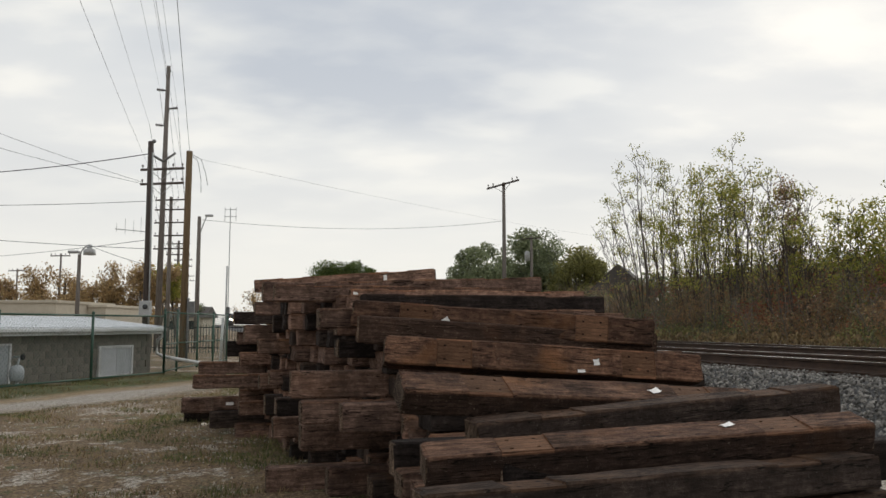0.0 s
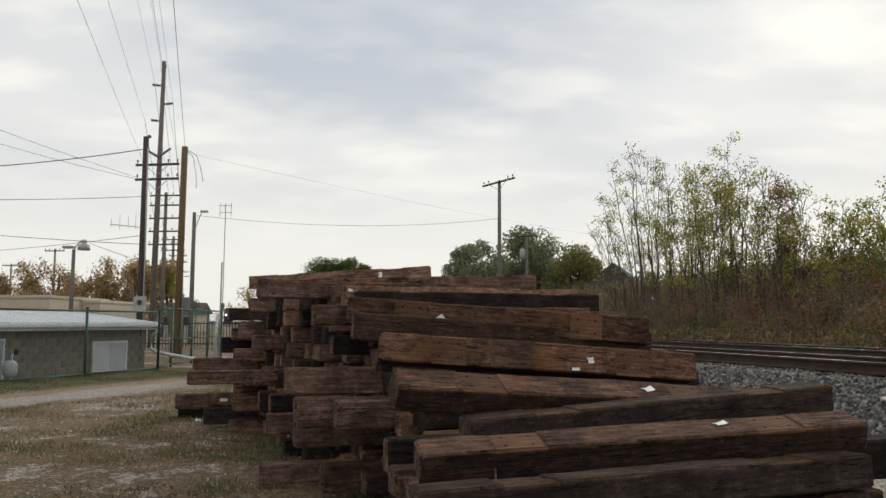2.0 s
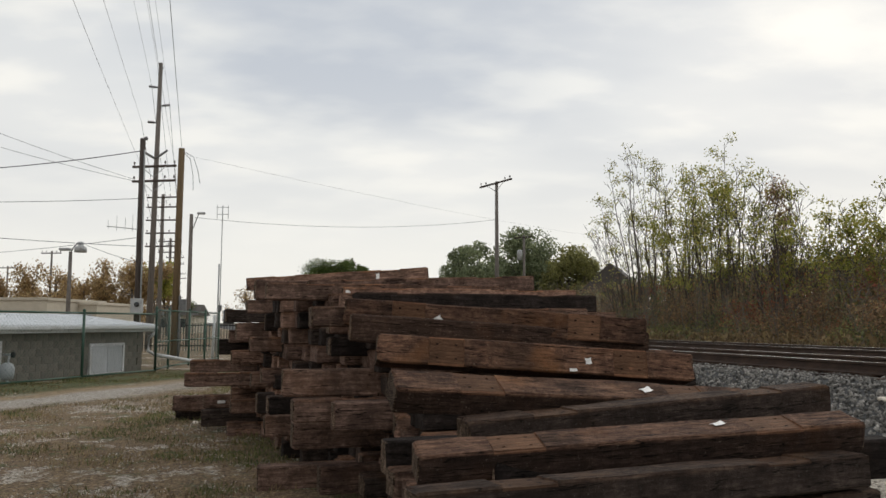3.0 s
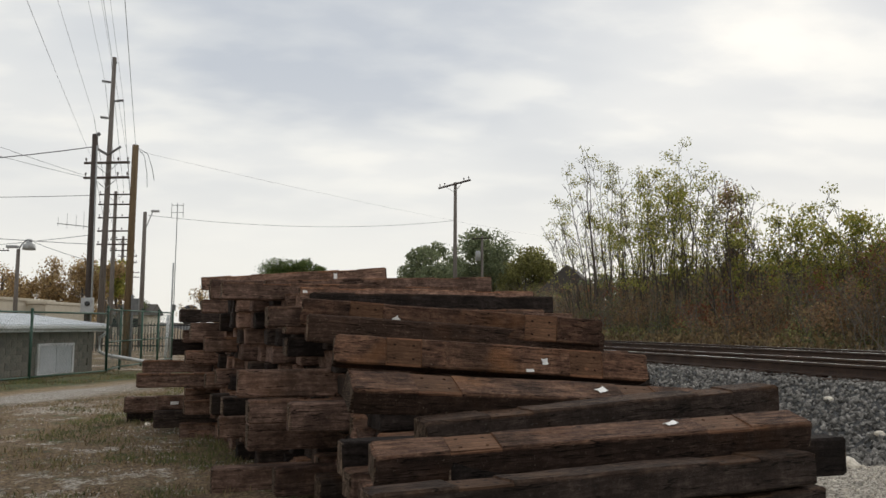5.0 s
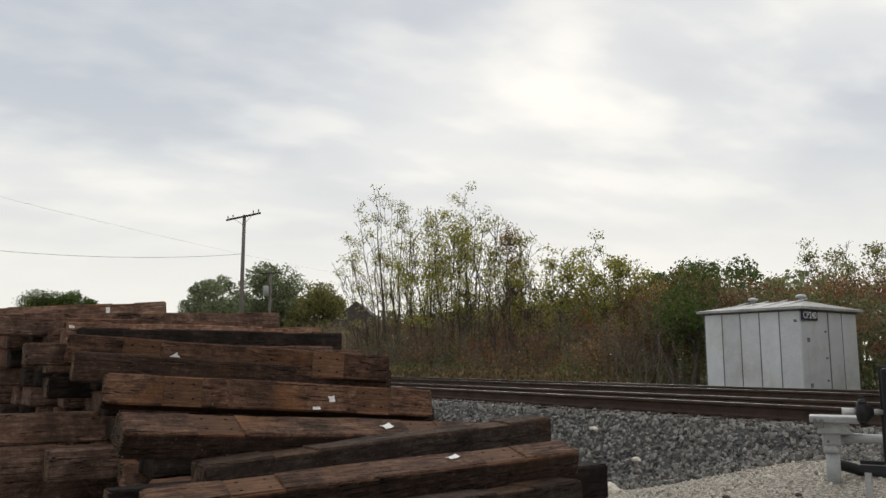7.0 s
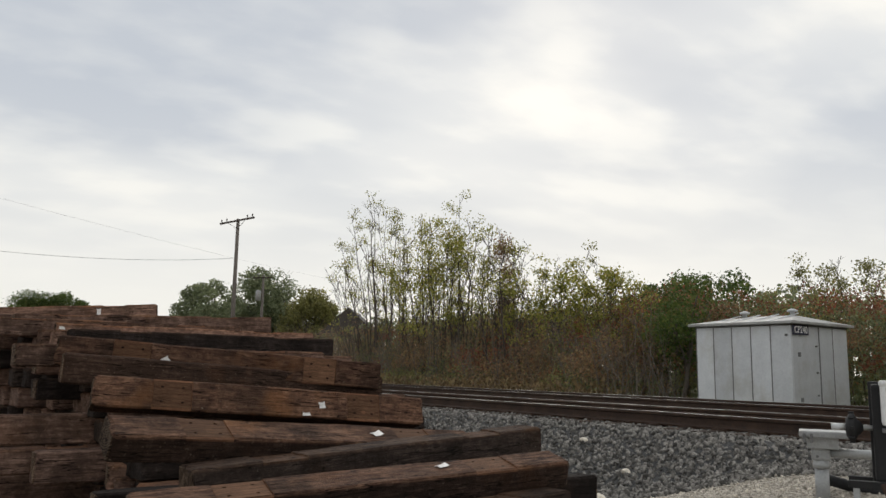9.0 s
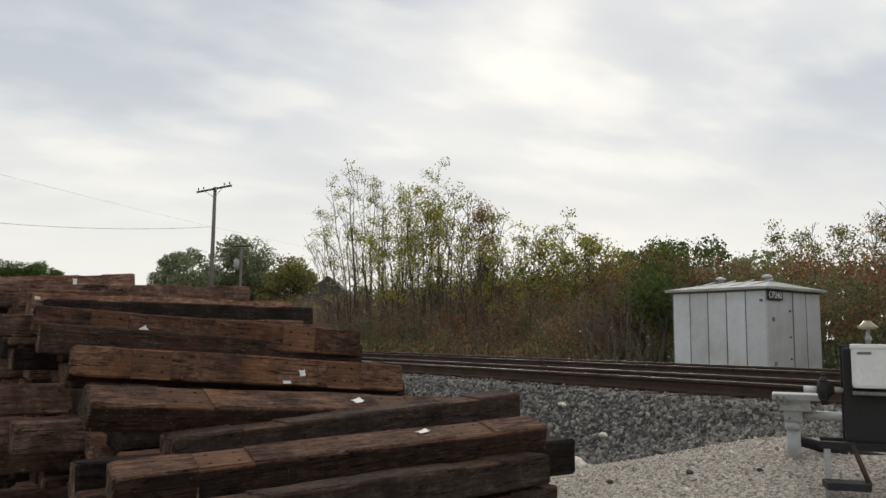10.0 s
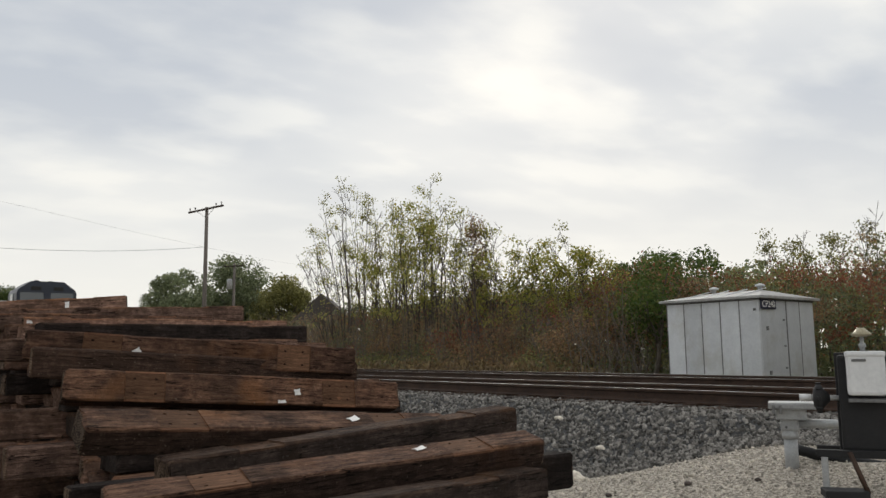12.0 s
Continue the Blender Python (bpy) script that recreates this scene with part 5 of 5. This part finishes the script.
def stem_shrub(x, y, z, h, fan, stems, leaf, seed, label, cover=0.5, lean=0.0, size=0.10, name="shrub"):
    """A fan of thin upright stems with short side twigs and loose tufts of leaves near the tips."""
    rs = np.random.RandomState(seed)
    bm, tufts = bmesh.new(), []
    for k in range(stems):
        out = (k + 0.5) / stems * 2 - 1
        top = h * (1 - 0.28 * abs(out) ** 1.6) * rs.uniform(0.72, 1.04)
        bx, by = out * fan * 0.22 + rs.normal(0, 0.12), rs.normal(0, 0.5)
        dx, dy = out * fan * 0.5 + lean * h * 0.25 + rs.normal(0, 0.22), rs.normal(0, 0.45)
        wob = rs.normal(0, 0.10, (8, 2))
        pts, rad = [], []
        r0 = rs.uniform(0.028, 0.052) * (h / 7.0) ** 0.5
        for i in range(8):
            f = i / 7
            pts.append(Vector((bx + dx * f ** 1.35 + wob[i, 0] * f, by + dy * f ** 1.35 + wob[i, 1] * f, top * f)))
            rad.append(max(r0 * (1 - f) ** 0.75, 0.009))
        add_tube(bm, pts, rad, 5, cap=False)
        full = rs.uniform(0, 1) < 0.72
        for j in range(rs.randint(13, 21)):
            f = rs.uniform(0.28, 1.0) ** 0.8
            i = min(int(f * 7), 6)
            p = pts[i].lerp(pts[i + 1], f * 7 - i)
            a = rs.uniform(0, 6.28)
            d = Vector((math.cos(a), math.sin(a), rs.uniform(0.7, 1.6))).normalized()
            l = rs.uniform(0.35, 1.15) * (1.25 - 0.7 * f)
            q = p + d * l * 0.55
            e = p + d * l + Vector((0, 0, 0.12 * l))
            add_tube(bm, [p, q, e], [0.013, 0.010, 0.006], 3, cap=False)
            for m_ in range(2):
                d2 = (d + Vector((rs.normal(0, 0.6), rs.normal(0, 0.6), 0.2))).normalized()
                e2 = q + d2 * l * rs.uniform(0.35, 0.7)
                add_tube(bm, [q, e2], [0.008, 0.005], 3, cap=False)
                if full and rs.uniform() < cover * (0.55 + 0.5 * f):
                    tufts.append(e2)
            if full and rs.uniform() < cover * (0.6 + 0.5 * f):
                tufts.append(e)
    t = thing(name, label, name, pose(x, y, z), "trees and shrubs")
    part("trunk", bm, M_STEM, t)
    if tufts:
        P = np.array([v[:] for v in tufts])
        n = len(P) * 24
        pos = np.repeat(P, 24, 0) + rs.normal(0, 0.17, (n, 3)) * np.array([1, 1, 0.7])
        leaf_part("crown", pos, size, rs, leaf, t, 0.5)
    return t


def clump_tree(x, y, z, h, width, clumps, leaf, seed, label, size=0.3, per=420, base=0.25, flat=1.0):
    """A full-grown round tree: trunk, limbs, and a crown of leafy clumps with gaps between them."""
    rs = np.random.RandomState(seed)
    bm = bmesh.new()
    r = 0.022 * h
    fork = Vector((0, 0, h * (base + 0.08)))
    add_tube(bm, [(0, 0, -0.3), (0.1, 0.05, h * base * 0.6), tuple(fork)], [r * 1.25, r, r * 0.85], 9)
    P = []
    mid, rx, rz = h * (0.5 + base / 2), width / 2, h * (1 - base) / 2
    for k in range(clumps):
        d = rs.normal(size=3); d /= np.linalg.norm(d)
        shell = rs.uniform(0.45, 0.95)
        c = np.array([d[0] * rx * shell, d[1] * rx * shell, mid + d[2] * rz * shell * flat])
        cr = rs.uniform(0.13, 0.24) * width * (1.25 - 0.45 * shell)
        m_ = fork.lerp(Vector(c), 0.5) + Vector((0, 0, 0.12 * h * rs.uniform(0, 1)))
        add_tube(bm, [tuple(fork), tuple(m_), tuple(c)], [r * 0.45, r * 0.25, r * 0.08], 5, cap=False)
        n = int(per * rs.uniform(0.6, 1.2))
        v = rs.normal(size=(n, 3)); v /= np.linalg.norm(v, axis=1)[:, None]
        v *= (rs.uniform(0.25, 1, n) ** 0.45)[:, None] * cr * (1 + 0.25 * np.sin(v[:, :1] * 9 + k) * np.cos(v[:, 1:2] * 7))
        P.append(c + v * np.array([1, 1, 0.8]))
    t = thing("tree", label, "tree", pose(x, y, z), "trees and shrubs")
    part("trunk", bm, M_BARK, t)
    leaf_part("crown", np.concatenate(P), size, rs, leaf, t, 0.3)
    return t


def polar(az, dist):
    return dist * math.sin(radians(az)), dist * math.cos(radians(az))


def build_trees():
    # tall thin shrubs behind the tracks, half bare, leaning out at the open end
    rs = random.Random(8)
    # heading, top, number of stems, leaf cover, lean
    for k, (az, el, stems, cover, lean) in enumerate((
            (13.5, 7.6, 6, 0.06, -0.35), (13.8, 10.2, 6, 0.14, -0.4), (14.6, 12.5, 6, 0.30, -0.2), (15.4, 13.6, 6, 0.42, -0.1), (16.2, 12.3, 5, 0.34, 0.0),
            (17.1, 12.0, 6, 0.48, 0.0), (18.0, 11.9, 7, 0.58, 0.05), (18.9, 11.3, 6, 0.55, 0.0), (19.8, 12.2, 6, 0.52, 0.1), (20.6, 12.0, 6, 0.48, 0.1),
            (21.5, 10.6, 6, 0.36, 0.0), (22.4, 10.0, 5, 0.30, 0.0), (23.5, 11.2, 6, 0.14, 0.0), (24.6, 10.2, 5, 0.20, 0.05), (25.5, 10.3, 5, 0.55, 0.0))):
        dist = (21.6 + rs.uniform(0, 3.0)) / math.sin(radians(az + 16.8))
        x, y = polar(az, dist)
        stem_shrub(x, y, 0.3, dist * math.tan(radians(el)) + 1.2, rs.uniform(1.9, 2.7), stems, LEAF_YELLOW, 100 + k,
                   "tall thin bare-stemmed shrub" + (" with few yellow-green leaves" if cover > 0.2 else " nearly leafless") + " beyond the tracks", cover, lean)
    # a dead rust-brown conifer among them
    x, y = polar(23.2, 36.0)
    tree(x, y, 0.3, 6.8, 1.7, 3600, 0.10, LEAF_RUST, 61, "slim rust-brown conifer among the shrubs", M_BARK, depth=2, stems=1, up=0.2, spread=0.7, r=0.07, trunk=0.7, clump=0.2, name="conifer")
    for az, dist, el, fan, cover, leaf, lab in (
            (27.4, 33, 9.2, 2.4, 0.30, LEAF_YELLOW, "half bare yellow-green young tree"), (28.5, 32, 9.6, 2.6, 0.62, LEAF_YELLOW, "yellow-green young tree"),
            (30.4, 33, 8.4, 2.6, 0.66, LEAF_YELLOW, "yellow-green young tree"), (31.9, 32, 8.5, 2.6, 0.7, LEAF_YELLOW, "yellow-green young tree"),
            (44.2, 36, 7.0, 2.6, 0.5, LEAF_OLIVE, "half bare yellowing tree"), (45.9, 37, 8.6, 3.0, 0.6, LEAF_OLIVE, "half bare yellowing tree"),
            (47.8, 36, 8.4, 3.0, 0.5, LEAF_OLIVE, "half bare yellowing tree"), (49.6, 36, 9.2, 3.0, 0.45, LEAF_OLIVE, "half bare yellowing tree"), (51.6, 36, 8.8, 3.2, 0.45, LEAF_BROWN, "browning autumn tree")):
        x, y = polar(az, dist)
        stem_shrub(x, y, 0.3, dist * math.tan(radians(el)) + 1.15, fan, 5, leaf, int(az * 10), lab + " beyond the tracks", cover, 0.0, 0.115, "tree")
    for az, dist, el, w, leaf, lab, cl in (
            (33.4, 36, 6.5, 3.2, LEAF_GREEN, "dense dark green tree", 22), (34.9, 38, 6.4, 3.0, LEAF_GREEN, "dense dark green tree", 20), (37.6, 35, 7.6, 4.6, LEAF_GREEN, "broad dense green tree", 40),
            (36.3, 37, 6.6, 3.0, LEAF_GREEN, "dense green tree", 20), (40.6, 46, 5.8, 3.4, LEAF_DARK, "small dark tree behind the hut", 14), (42.6, 46, 5.9, 3.0, LEAF_DARK, "small dark tree behind the hut", 12)):
        x, y = polar(az, dist)
        clump_tree(x, y, 0.3, dist * math.tan(radians(el)) + 1.15, w, cl, leaf, int(az * 10) + 7, lab + " beyond the tracks", 0.15, 380, 0.2)
    # pale slim trunk beside the hut
    x, y = polar(36.0, 29)
    tree(x, y, 0.3, 3.6, 2.4, 3000, 0.13, LEAF_GREEN, 77, "small green tree with a pale slim trunk", M_BARK, depth=2, r=0.07, clump=0.4)
    # trees beyond the pile
    for az, dist, el, w, leaf, lab, cl, base in (
            (2.7, 105, 6.1, 9.0, LEAF_FAR, "rounded willow with drooping foliage", 46, 0.1), (6.6, 112, 6.8, 10.0, LEAF_FAR, "tall rounded dark green tree", 52, 0.15),
            (4.7, 118, 4.9, 8.0, LEAF_FAR, "rounded dark green tree", 30, 0.1), (9.7, 108, 5.8, 9.0, LEAF_OLIVE, "yellow-green rounded tree beyond the pile", 46, 0.1),
            (8.2, 118, 5.2, 8.5, LEAF_OLIVE, "olive green tree beyond the pile", 34, 0.1), (11.4, 112, 4.6, 7.0, LEAF_FAR, "low dark green tree", 26, 0.1),
            (-8.0, 150, 4.75, 10.0, LEAF_GREEN, "broad green tree far behind the pile", 54, 0.2), (-6.5, 150, 4.75, 9.0, LEAF_GREEN, "broad green tree far behind the pile", 46, 0.2)):
        x, y = polar(az, dist)
        clump_tree(x, y, 0, dist * math.tan(radians(el)) + 1.5, w, cl, leaf, int(az * 10) + 900, lab, 0.34, 420, base)
    for az, dist, el, w, leaf in ((-28.6, 100, 2.9, 6, LEAF_BROWN), (-26.6, 95, 3.7, 7, LEAF_BROWN), (-25.2, 98, 3.3, 6, LEAF_BROWN), (-23.5, 92, 3.8, 5, LEAF_BROWN), (-22.3, 90, 3.5, 5, LEAF_BROWN),
                                  (-21.0, 85, 4.3, 6, LEAF_BROWN), (-19.6, 88, 4.2, 5, LEAF_YELLOW), (-18.6, 94, 3.6, 5, LEAF_BROWN), (-17.2, 120, 1.4, 4, LEAF_DARK), (-13.2, 110, 2.3, 6, LEAF_BROWN), (-30.5, 105, 2.4, 6, LEAF_BROWN)):
        x, y = polar(az, dist)
        tree(x, y, 0, dist * math.tan(radians(el * 0.86)) + 1.5, w * 1.0, 900 if az == -13.2 else 4200, 0.25, leaf, int(-az * 10) + 400, "autumn tree with thinning brown leaves", M_BARK, depth=3, up=0.35, spread=0.6, r=0.16, trunk=0.33, clump=0.4, gather=0.5)
    # tangled undergrowth along the far side of the tracks, thinner at its open end
    rs = np.random.RandomState(21)
    n = 430000
    q = rs.uniform(-8, 50, n)
    s = 18.6 + rs.beta(1.3, 1.7, n) * 10
    hut = ((s < 24.6) & (q > 7.5) & (q < 15.6)) | ((s < 23.4) & (q > 15.0) & (q < 18.6))
    cell = np.array([(noise.noise((a * 0.7, b * 0.55, 1.0)), noise.noise((a * 1.9, b * 1.6, 4.0))) for a, b in zip(s, q)])
    top = 0.8 + 3.1 * np.clip((s - 18.8) / 4.5, 0, 1) + 1.0 * cell[:, 0] + 0.9 * cell[:, 1] - 0.5 * np.clip((q - 30) / 12, 0, 1)
    z = 0.3 + np.maximum(top, 0.35) * rs.uniform(0, 1, n) ** 0.7
    pos = np.stack([s, q, z], 1)
    tint = np.array([noise.noise((a * 0.12 + 9, b * 0.42, c * 0.6)) + 0.45 * noise.noise((a * 0.3, b * 1.3, c * 1.3)) for a, b, c in pos])
    tint += rs.normal(0, 0.06, n) - 0.02 * (q - 18) * 0.3
    low = z < 0.75 + 0.7 * tint
    bare = (q > 20) & (rs.uniform(0, 1, n) < 0.45)
    for nm, sel, mat, lab in (("undergrowth", ~low & (tint < -0.10), LEAF_RUST, "tangled dull brown undergrowth beyond the tracks"),
                              ("undergrowth", ~low & (tint >= -0.10) & (tint < 0.06), LEAF_DARK, "tangled dark green undergrowth beyond the tracks"),
                              ("undergrowth", ~low & (tint >= 0.06) & ((tint < 0.16) | (z <= 1.4)), LEAF_OLIVE, "yellowing olive undergrowth beyond the tracks"),
                              ("sumac", ~low & (tint >= 0.16) & (z > 1.4), LEAF_RED, "rusty red sumac leaves in the undergrowth"),
                              ("weeds", low, WEEDS, "green weeds at the foot of the undergrowth")):
        ob = leaf_part(nm, pos[sel & ~hut & ~bare], 0.092, rs, mat, None)
        ob.matrix_basis = TRACK
        tagged(ob, lab, "undergrowth", kind="stuff")
    n = 16000
    s, q = rs.uniform(16.9, 19.4, n), 16.5 + 43.5 * rs.uniform(0, 1, n)
    ob = leaf_part("dry_weeds", np.stack([s, q, 0.33 + rs.uniform(0, 1.0, n) * rs.uniform(0.3, 1, n)], 1), 0.16, rs, STRAW, None, -2.0)
    ob.matrix_basis = TRACK
    tagged(ob, "pale dry weeds along the far edge of the ballast", "weeds", kind="stuff")
    # woods farther off, closing the view
    n = 70000
    q, s = rs.uniform(-30, 55, n), rs.uniform(31, 42, n)
    top = np.array([4.6 + 1.2 * noise.noise((a * 0.12, b * 0.10, 2.0)) + 1.0 * noise.noise((a * 0.5, b * 0.5, 5.0)) for a, b in zip(s, q)])
    ob = leaf_part("distant_woods", np.stack([s, q, 0.3 + top * rs.uniform(0, 1, n) ** 0.8], 1), 0.34, rs, LEAF_FAR, None)
    ob.matrix_basis = TRACK
    tagged(ob, "distant mixed woods behind the undergrowth", "woods", kind="stuff")
    n = 50000
    az, dist = rs.uniform(-50, 20, n), rs.uniform(230, 260, n)
    keep = (az < -17.6) | (az > -12.5)
    az, dist, n = az[keep], dist[keep], int(keep.sum())
    top = np.array([5.0 + 3.5 * noise.noise((a * 0.9, 0.0, 8.0)) for a in az])
    ob = leaf_part("distant_woods", np.stack([dist * np.sin(np.radians(az)), dist * np.cos(np.radians(az)), top * rs.uniform(0, 1, n) ** 0.8], 1), 0.8, rs, LEAF_BROWN, None)
    tagged(ob, "low autumn tree line on the horizon", "woods", kind="stuff")
    bm = bmesh.new()
    for k in range(900):
        s_, q_ = 18.9 + rs.beta(1.3, 2.0) * 8, 46 - 52 * rs.uniform(0, 1) ** 1.5
        if s_ < 24.8 and 6.8 < q_ < 16:
            continue
        d = Vector((rs.normal(0, 0.28), rs.normal(0, 0.28), 1)).normalized()
        l = rs.uniform(1.2, 4.2)
        p = Vector((s_, q_, 0.25))
        add_tube(bm, [p, p + d * l * 0.5, p + d * l + Vector((rs.normal(0, 0.2), rs.normal(0, 0.2), 0))], [0.019, 0.014, 0.006], 3, cap=False)
        for m_ in range(3):
            b0 = p + d * l * rs.uniform(0.4, 0.95)
            add_tube(bm, [b0, b0 + Vector((rs.normal(0, 0.4), rs.normal(0, 0.4), rs.uniform(0.3, 0.8)))], [0.010, 0.005], 3, cap=False)
    ob = part("brush_stems", bm, M_BRUSH, m=TRACK)
    tagged(ob, "thin brown stems in the undergrowth", "undergrowth", kind="stuff")


def build_grass():
    rs = np.random.RandomState(2)
    P, K = [], []
    while len(P) < 60000:
        s, q = rs.uniform(-9, 3.2), 4.5 + rs.uniform(0, 1) ** 1.3 * 22
        g = noise.noise((s * 0.9, q * 0.9, 7.0)) + 0.4 * noise.noise((s * 3, q * 3, 2.0))
        lane = abs(q - 1.18 * s - 20.6) < 1.9
        if lane or g < rs.uniform(-0.15, 0.45):
            continue
        P.append((s, q, land(s, q) + 0.012)); K.append(g)
    P, K = np.array(P), np.array(K)
    sel = K + rs.normal(0, 0.12, len(K)) > 0.22
    for nm, m_, mat, size, lab in (("grass", sel, GRASS, 0.065, "short green grass tufts in the yard"), ("dry_grass", ~sel, STRAW, 0.06, "dead straw-coloured grass in the yard")):
        pos = P[m_]
        n = len(pos)
        a = rs.normal(0, 0.5, (n, 3)); a[:, 2] = 1
        a /= np.linalg.norm(a, axis=1)[:, None]
        b = np.stack([rs.normal(size=n), rs.normal(size=n), np.zeros(n)], 1); b /= np.linalg.norm(b, axis=1)[:, None]
        l = (size * rs.uniform(0.4, 1.2, n))[:, None]
        V = np.stack([pos - b * 0.006, pos + b * 0.006, pos + a * l], 1).reshape(-1, 3)
        ob = mesh_part(nm, V.tolist(), np.arange(3 * n).reshape(n, 3).tolist(), mat)
        ob.matrix_basis = TRACK
        tagged(ob, lab, "grass", kind="stuff")


def build_litter():
    """Pale stones and scraps lying in the yard."""
    for k, (s, q, r) in enumerate(((0.05, 12.4, 0.05), (6.55, 6.1, 0.11), (7.35, 6.4, 0.06), (6.9, 8.3, 0.05), (7.6, 9.7, 0.05), (5.3, 3.6, 0.05), (5.9, 3.1, 0.045), (6.2, 4.4, 0.035), (5.0, 4.3, 0.04), (5.7, 4.9, 0.03), (6.5, 3.9, 0.03), (7.9, 7.6, 0.06), (6.75, 7.2, 0.05))):
        rs = random.Random(k)
        bm = bmesh.new()
        bmesh.ops.create_icosphere(bm, subdivisions=2, radius=r)
        for v in bm.verts:
            v.co *= 1 + 0.35 * noise.noise(v.co * 12 + Vector((k, 0, 0)))
            v.co.z *= 0.6
        dark = 5 <= k <= 10
        p = at(s, q, max(land(s, q), bed(s)) + r * 0.4)
        ob = part("rock", bm, M_POLE_DARK if dark else M_PALE_STONE, m=pose(p.x, p.y, p.z, 0, 0, k * 50))
        tagged(ob, "dark brown rock on the pale gravel" if dark else "pale limestone rock lying on the ground", "rock")


# ---- the train ----
def build_locomotive():
    """Front of a road engine; origin on the rail tops under its nose, y runs back along it."""
    e = thing("locomotive", "dark blue diesel locomotive with a wide cab and pale hood", "locomotive", TRACK @ pose(9.9, 317.8, RAIL_Z))
    part("frame", box(3.0, 21.0, 0.35, 0, 10.8, 1.35, bevel=0.04), M_UNDER, e)
    part("pilot", box(2.9, 0.18, 1.0, 0, 0.1, 0.65, bevel=0.04), M_UNDER, e)
    part("coupler", box(0.3, 0.7, 0.28, 0, -0.25, 0.88, bevel=0.05), M_UNDER, e)
    part("fuel_tank", box(2.6, 5.2, 0.9, 0, 10.8, 0.75, bevel=0.15), M_UNDER, e)
    nose = bmesh.new()
    add_box(nose, 2.5, 2.0, 1.75, pose(0, 1.5, 2.35), 0.18)
    part("nose", nose, M_BLUE, e)
    # cab with sloped roof edges
    prof = [(-1.55, 1.5), (1.55, 1.5), (1.55, 4.12), (1.47, 4.32), (0.85, 4.78), (-0.85, 4.78), (-1.47, 4.32), (-1.55, 4.12)]
    bm = bmesh.new()
    rows = [[bm.verts.new((x, y, z)) for x, z in prof] for y in (2.4, 4.9)]
    for k in range(len(prof)):
        bm.faces.new((rows[0][k], rows[0][(k + 1) % 8], rows[1][(k + 1) % 8], rows[1][k]))
    bm.faces.new(rows[0][::-1]); bm.faces.new(rows[1])
    bmesh.ops.recalc_face_normals(bm, faces=bm.faces)
    cab = part("cab", bm, M_BLUE, e)
    for x in (-0.78, 0.78):
        part("windshield", box(1.22, 0.05, 0.72, x, 2.385, 3.78, bevel=0.03), M_GLASS, cab)
        part("side_window", box(0.05, 0.8, 0.7, 1.56 if x > 0 else -1.56, 3.7, 3.75, bevel=0.02), M_GLASS, cab)
        part("number_board", box(0.5, 0.05, 0.2, x * 0.75, 2.38, 4.38, bevel=0.01), M_UNDER, cab)
        part("wiper", box(0.02, 0.03, 0.4, x + 0.2, 2.34, 3.62, ry=18), M_UNDER, cab)
    for x, y in ((-0.5, 2.9), (0.3, 3.2), (0.6, 4.1), (-0.2, 4.2)):
        part("roof_fitting", box(0.22, 0.3, 0.09, x, y, 4.82, bevel=0.03), M_UNDER, cab)
    for x in (-0.13, 0.13):
        part("headlight", lathe([(0.10, 0), (0.10, 0.05)], 16, pose(x, 0.52, 2.75, 90)), M_GLOW, e)
    for x in (-0.95, 0.95):
        part("ditch_light", lathe([(0.17, 0), (0.17, 0.05)], 16, pose(x, -0.02, 2.35, 90)), M_GLOW, e)
        part("light_post", box(0.1, 0.1, 0.75, x, 0.1, 1.9, bevel=0.01), M_UNDER, e)
    part("hood", box(1.9, 15.5, 2.5, 0, 12.8, 2.8, bevel=0.1), M_CREAM, e, "pale long engine hood")
    part("radiator", box(2.9, 3.4, 0.9, 0, 18.6, 4.1, bevel=0.1), M_CREAM, e)
    part("stack", box(0.5, 0.8, 0.25, 0, 11.5, 4.15, bevel=0.04), M_UNDER, e)
    for sgn in (-1, 1):
        part("handrail", tube([(1.45 * sgn, 5.2, 2.6), (1.45 * sgn, 20.8, 2.6)], 0.02, 6), M_CREAM, e)
        for k in range(9):
            part("stanchion", tube([(1.45 * sgn, 5.2 + k * 1.95, 1.5), (1.45 * sgn, 5.2 + k * 1.95, 2.6)], 0.018, 6), M_CREAM, e)
    for y0 in (2.6, 15.0):
        b = part("bogie", box(2.1, 4.8, 0.45, 0, y0 + 2.0, 0.72, bevel=0.06), M_UNDER, e)
        for k in range(3):
            for x in (-0.75, 0.75):
                part("wheel", lathe([(0.50, -0.065), (0.50, 0.05), (0.53, 0.05), (0.53, 0.075)], 24, pose(x, y0 + 0.2 + k * 1.8, 0.50, 0, 90 if x < 0 else -90, 0)), M_RAIL, b)
    return e


def glass(name):
    m, nt, p = blank(name)
    p.inputs["Base Color"].default_value = (0.05, 0.06, 0.07, 1)
    p.inputs["Roughness"].default_value = 0.06
    p.inputs["Specular IOR Level"].default_value = 0.9
    return m


M_GLASS = glass("tinted_cab_glass")
build_ground()
TRACK_NEAR = build_track(9.15, "railway_track", True)
TRACK_FAR = build_track(13.45, "railway_track", False)
build_hut()
build_junction_post()
build_gate_machine()
build_pump_house()
build_yard()
build_poles()
LOCO = build_locomotive()
build_trees()
build_pile()
build_stones()
build_litter()
build_grass()


def motions():
    """The engine comes down the near track at about 22 m/s."""
    walk(LOCO, [(t, TRACK @ pose(9.9, 46.6 + 22.6 * (12 - t), RAIL_Z)) for t in (0, 4, 8, 12)])


motions()
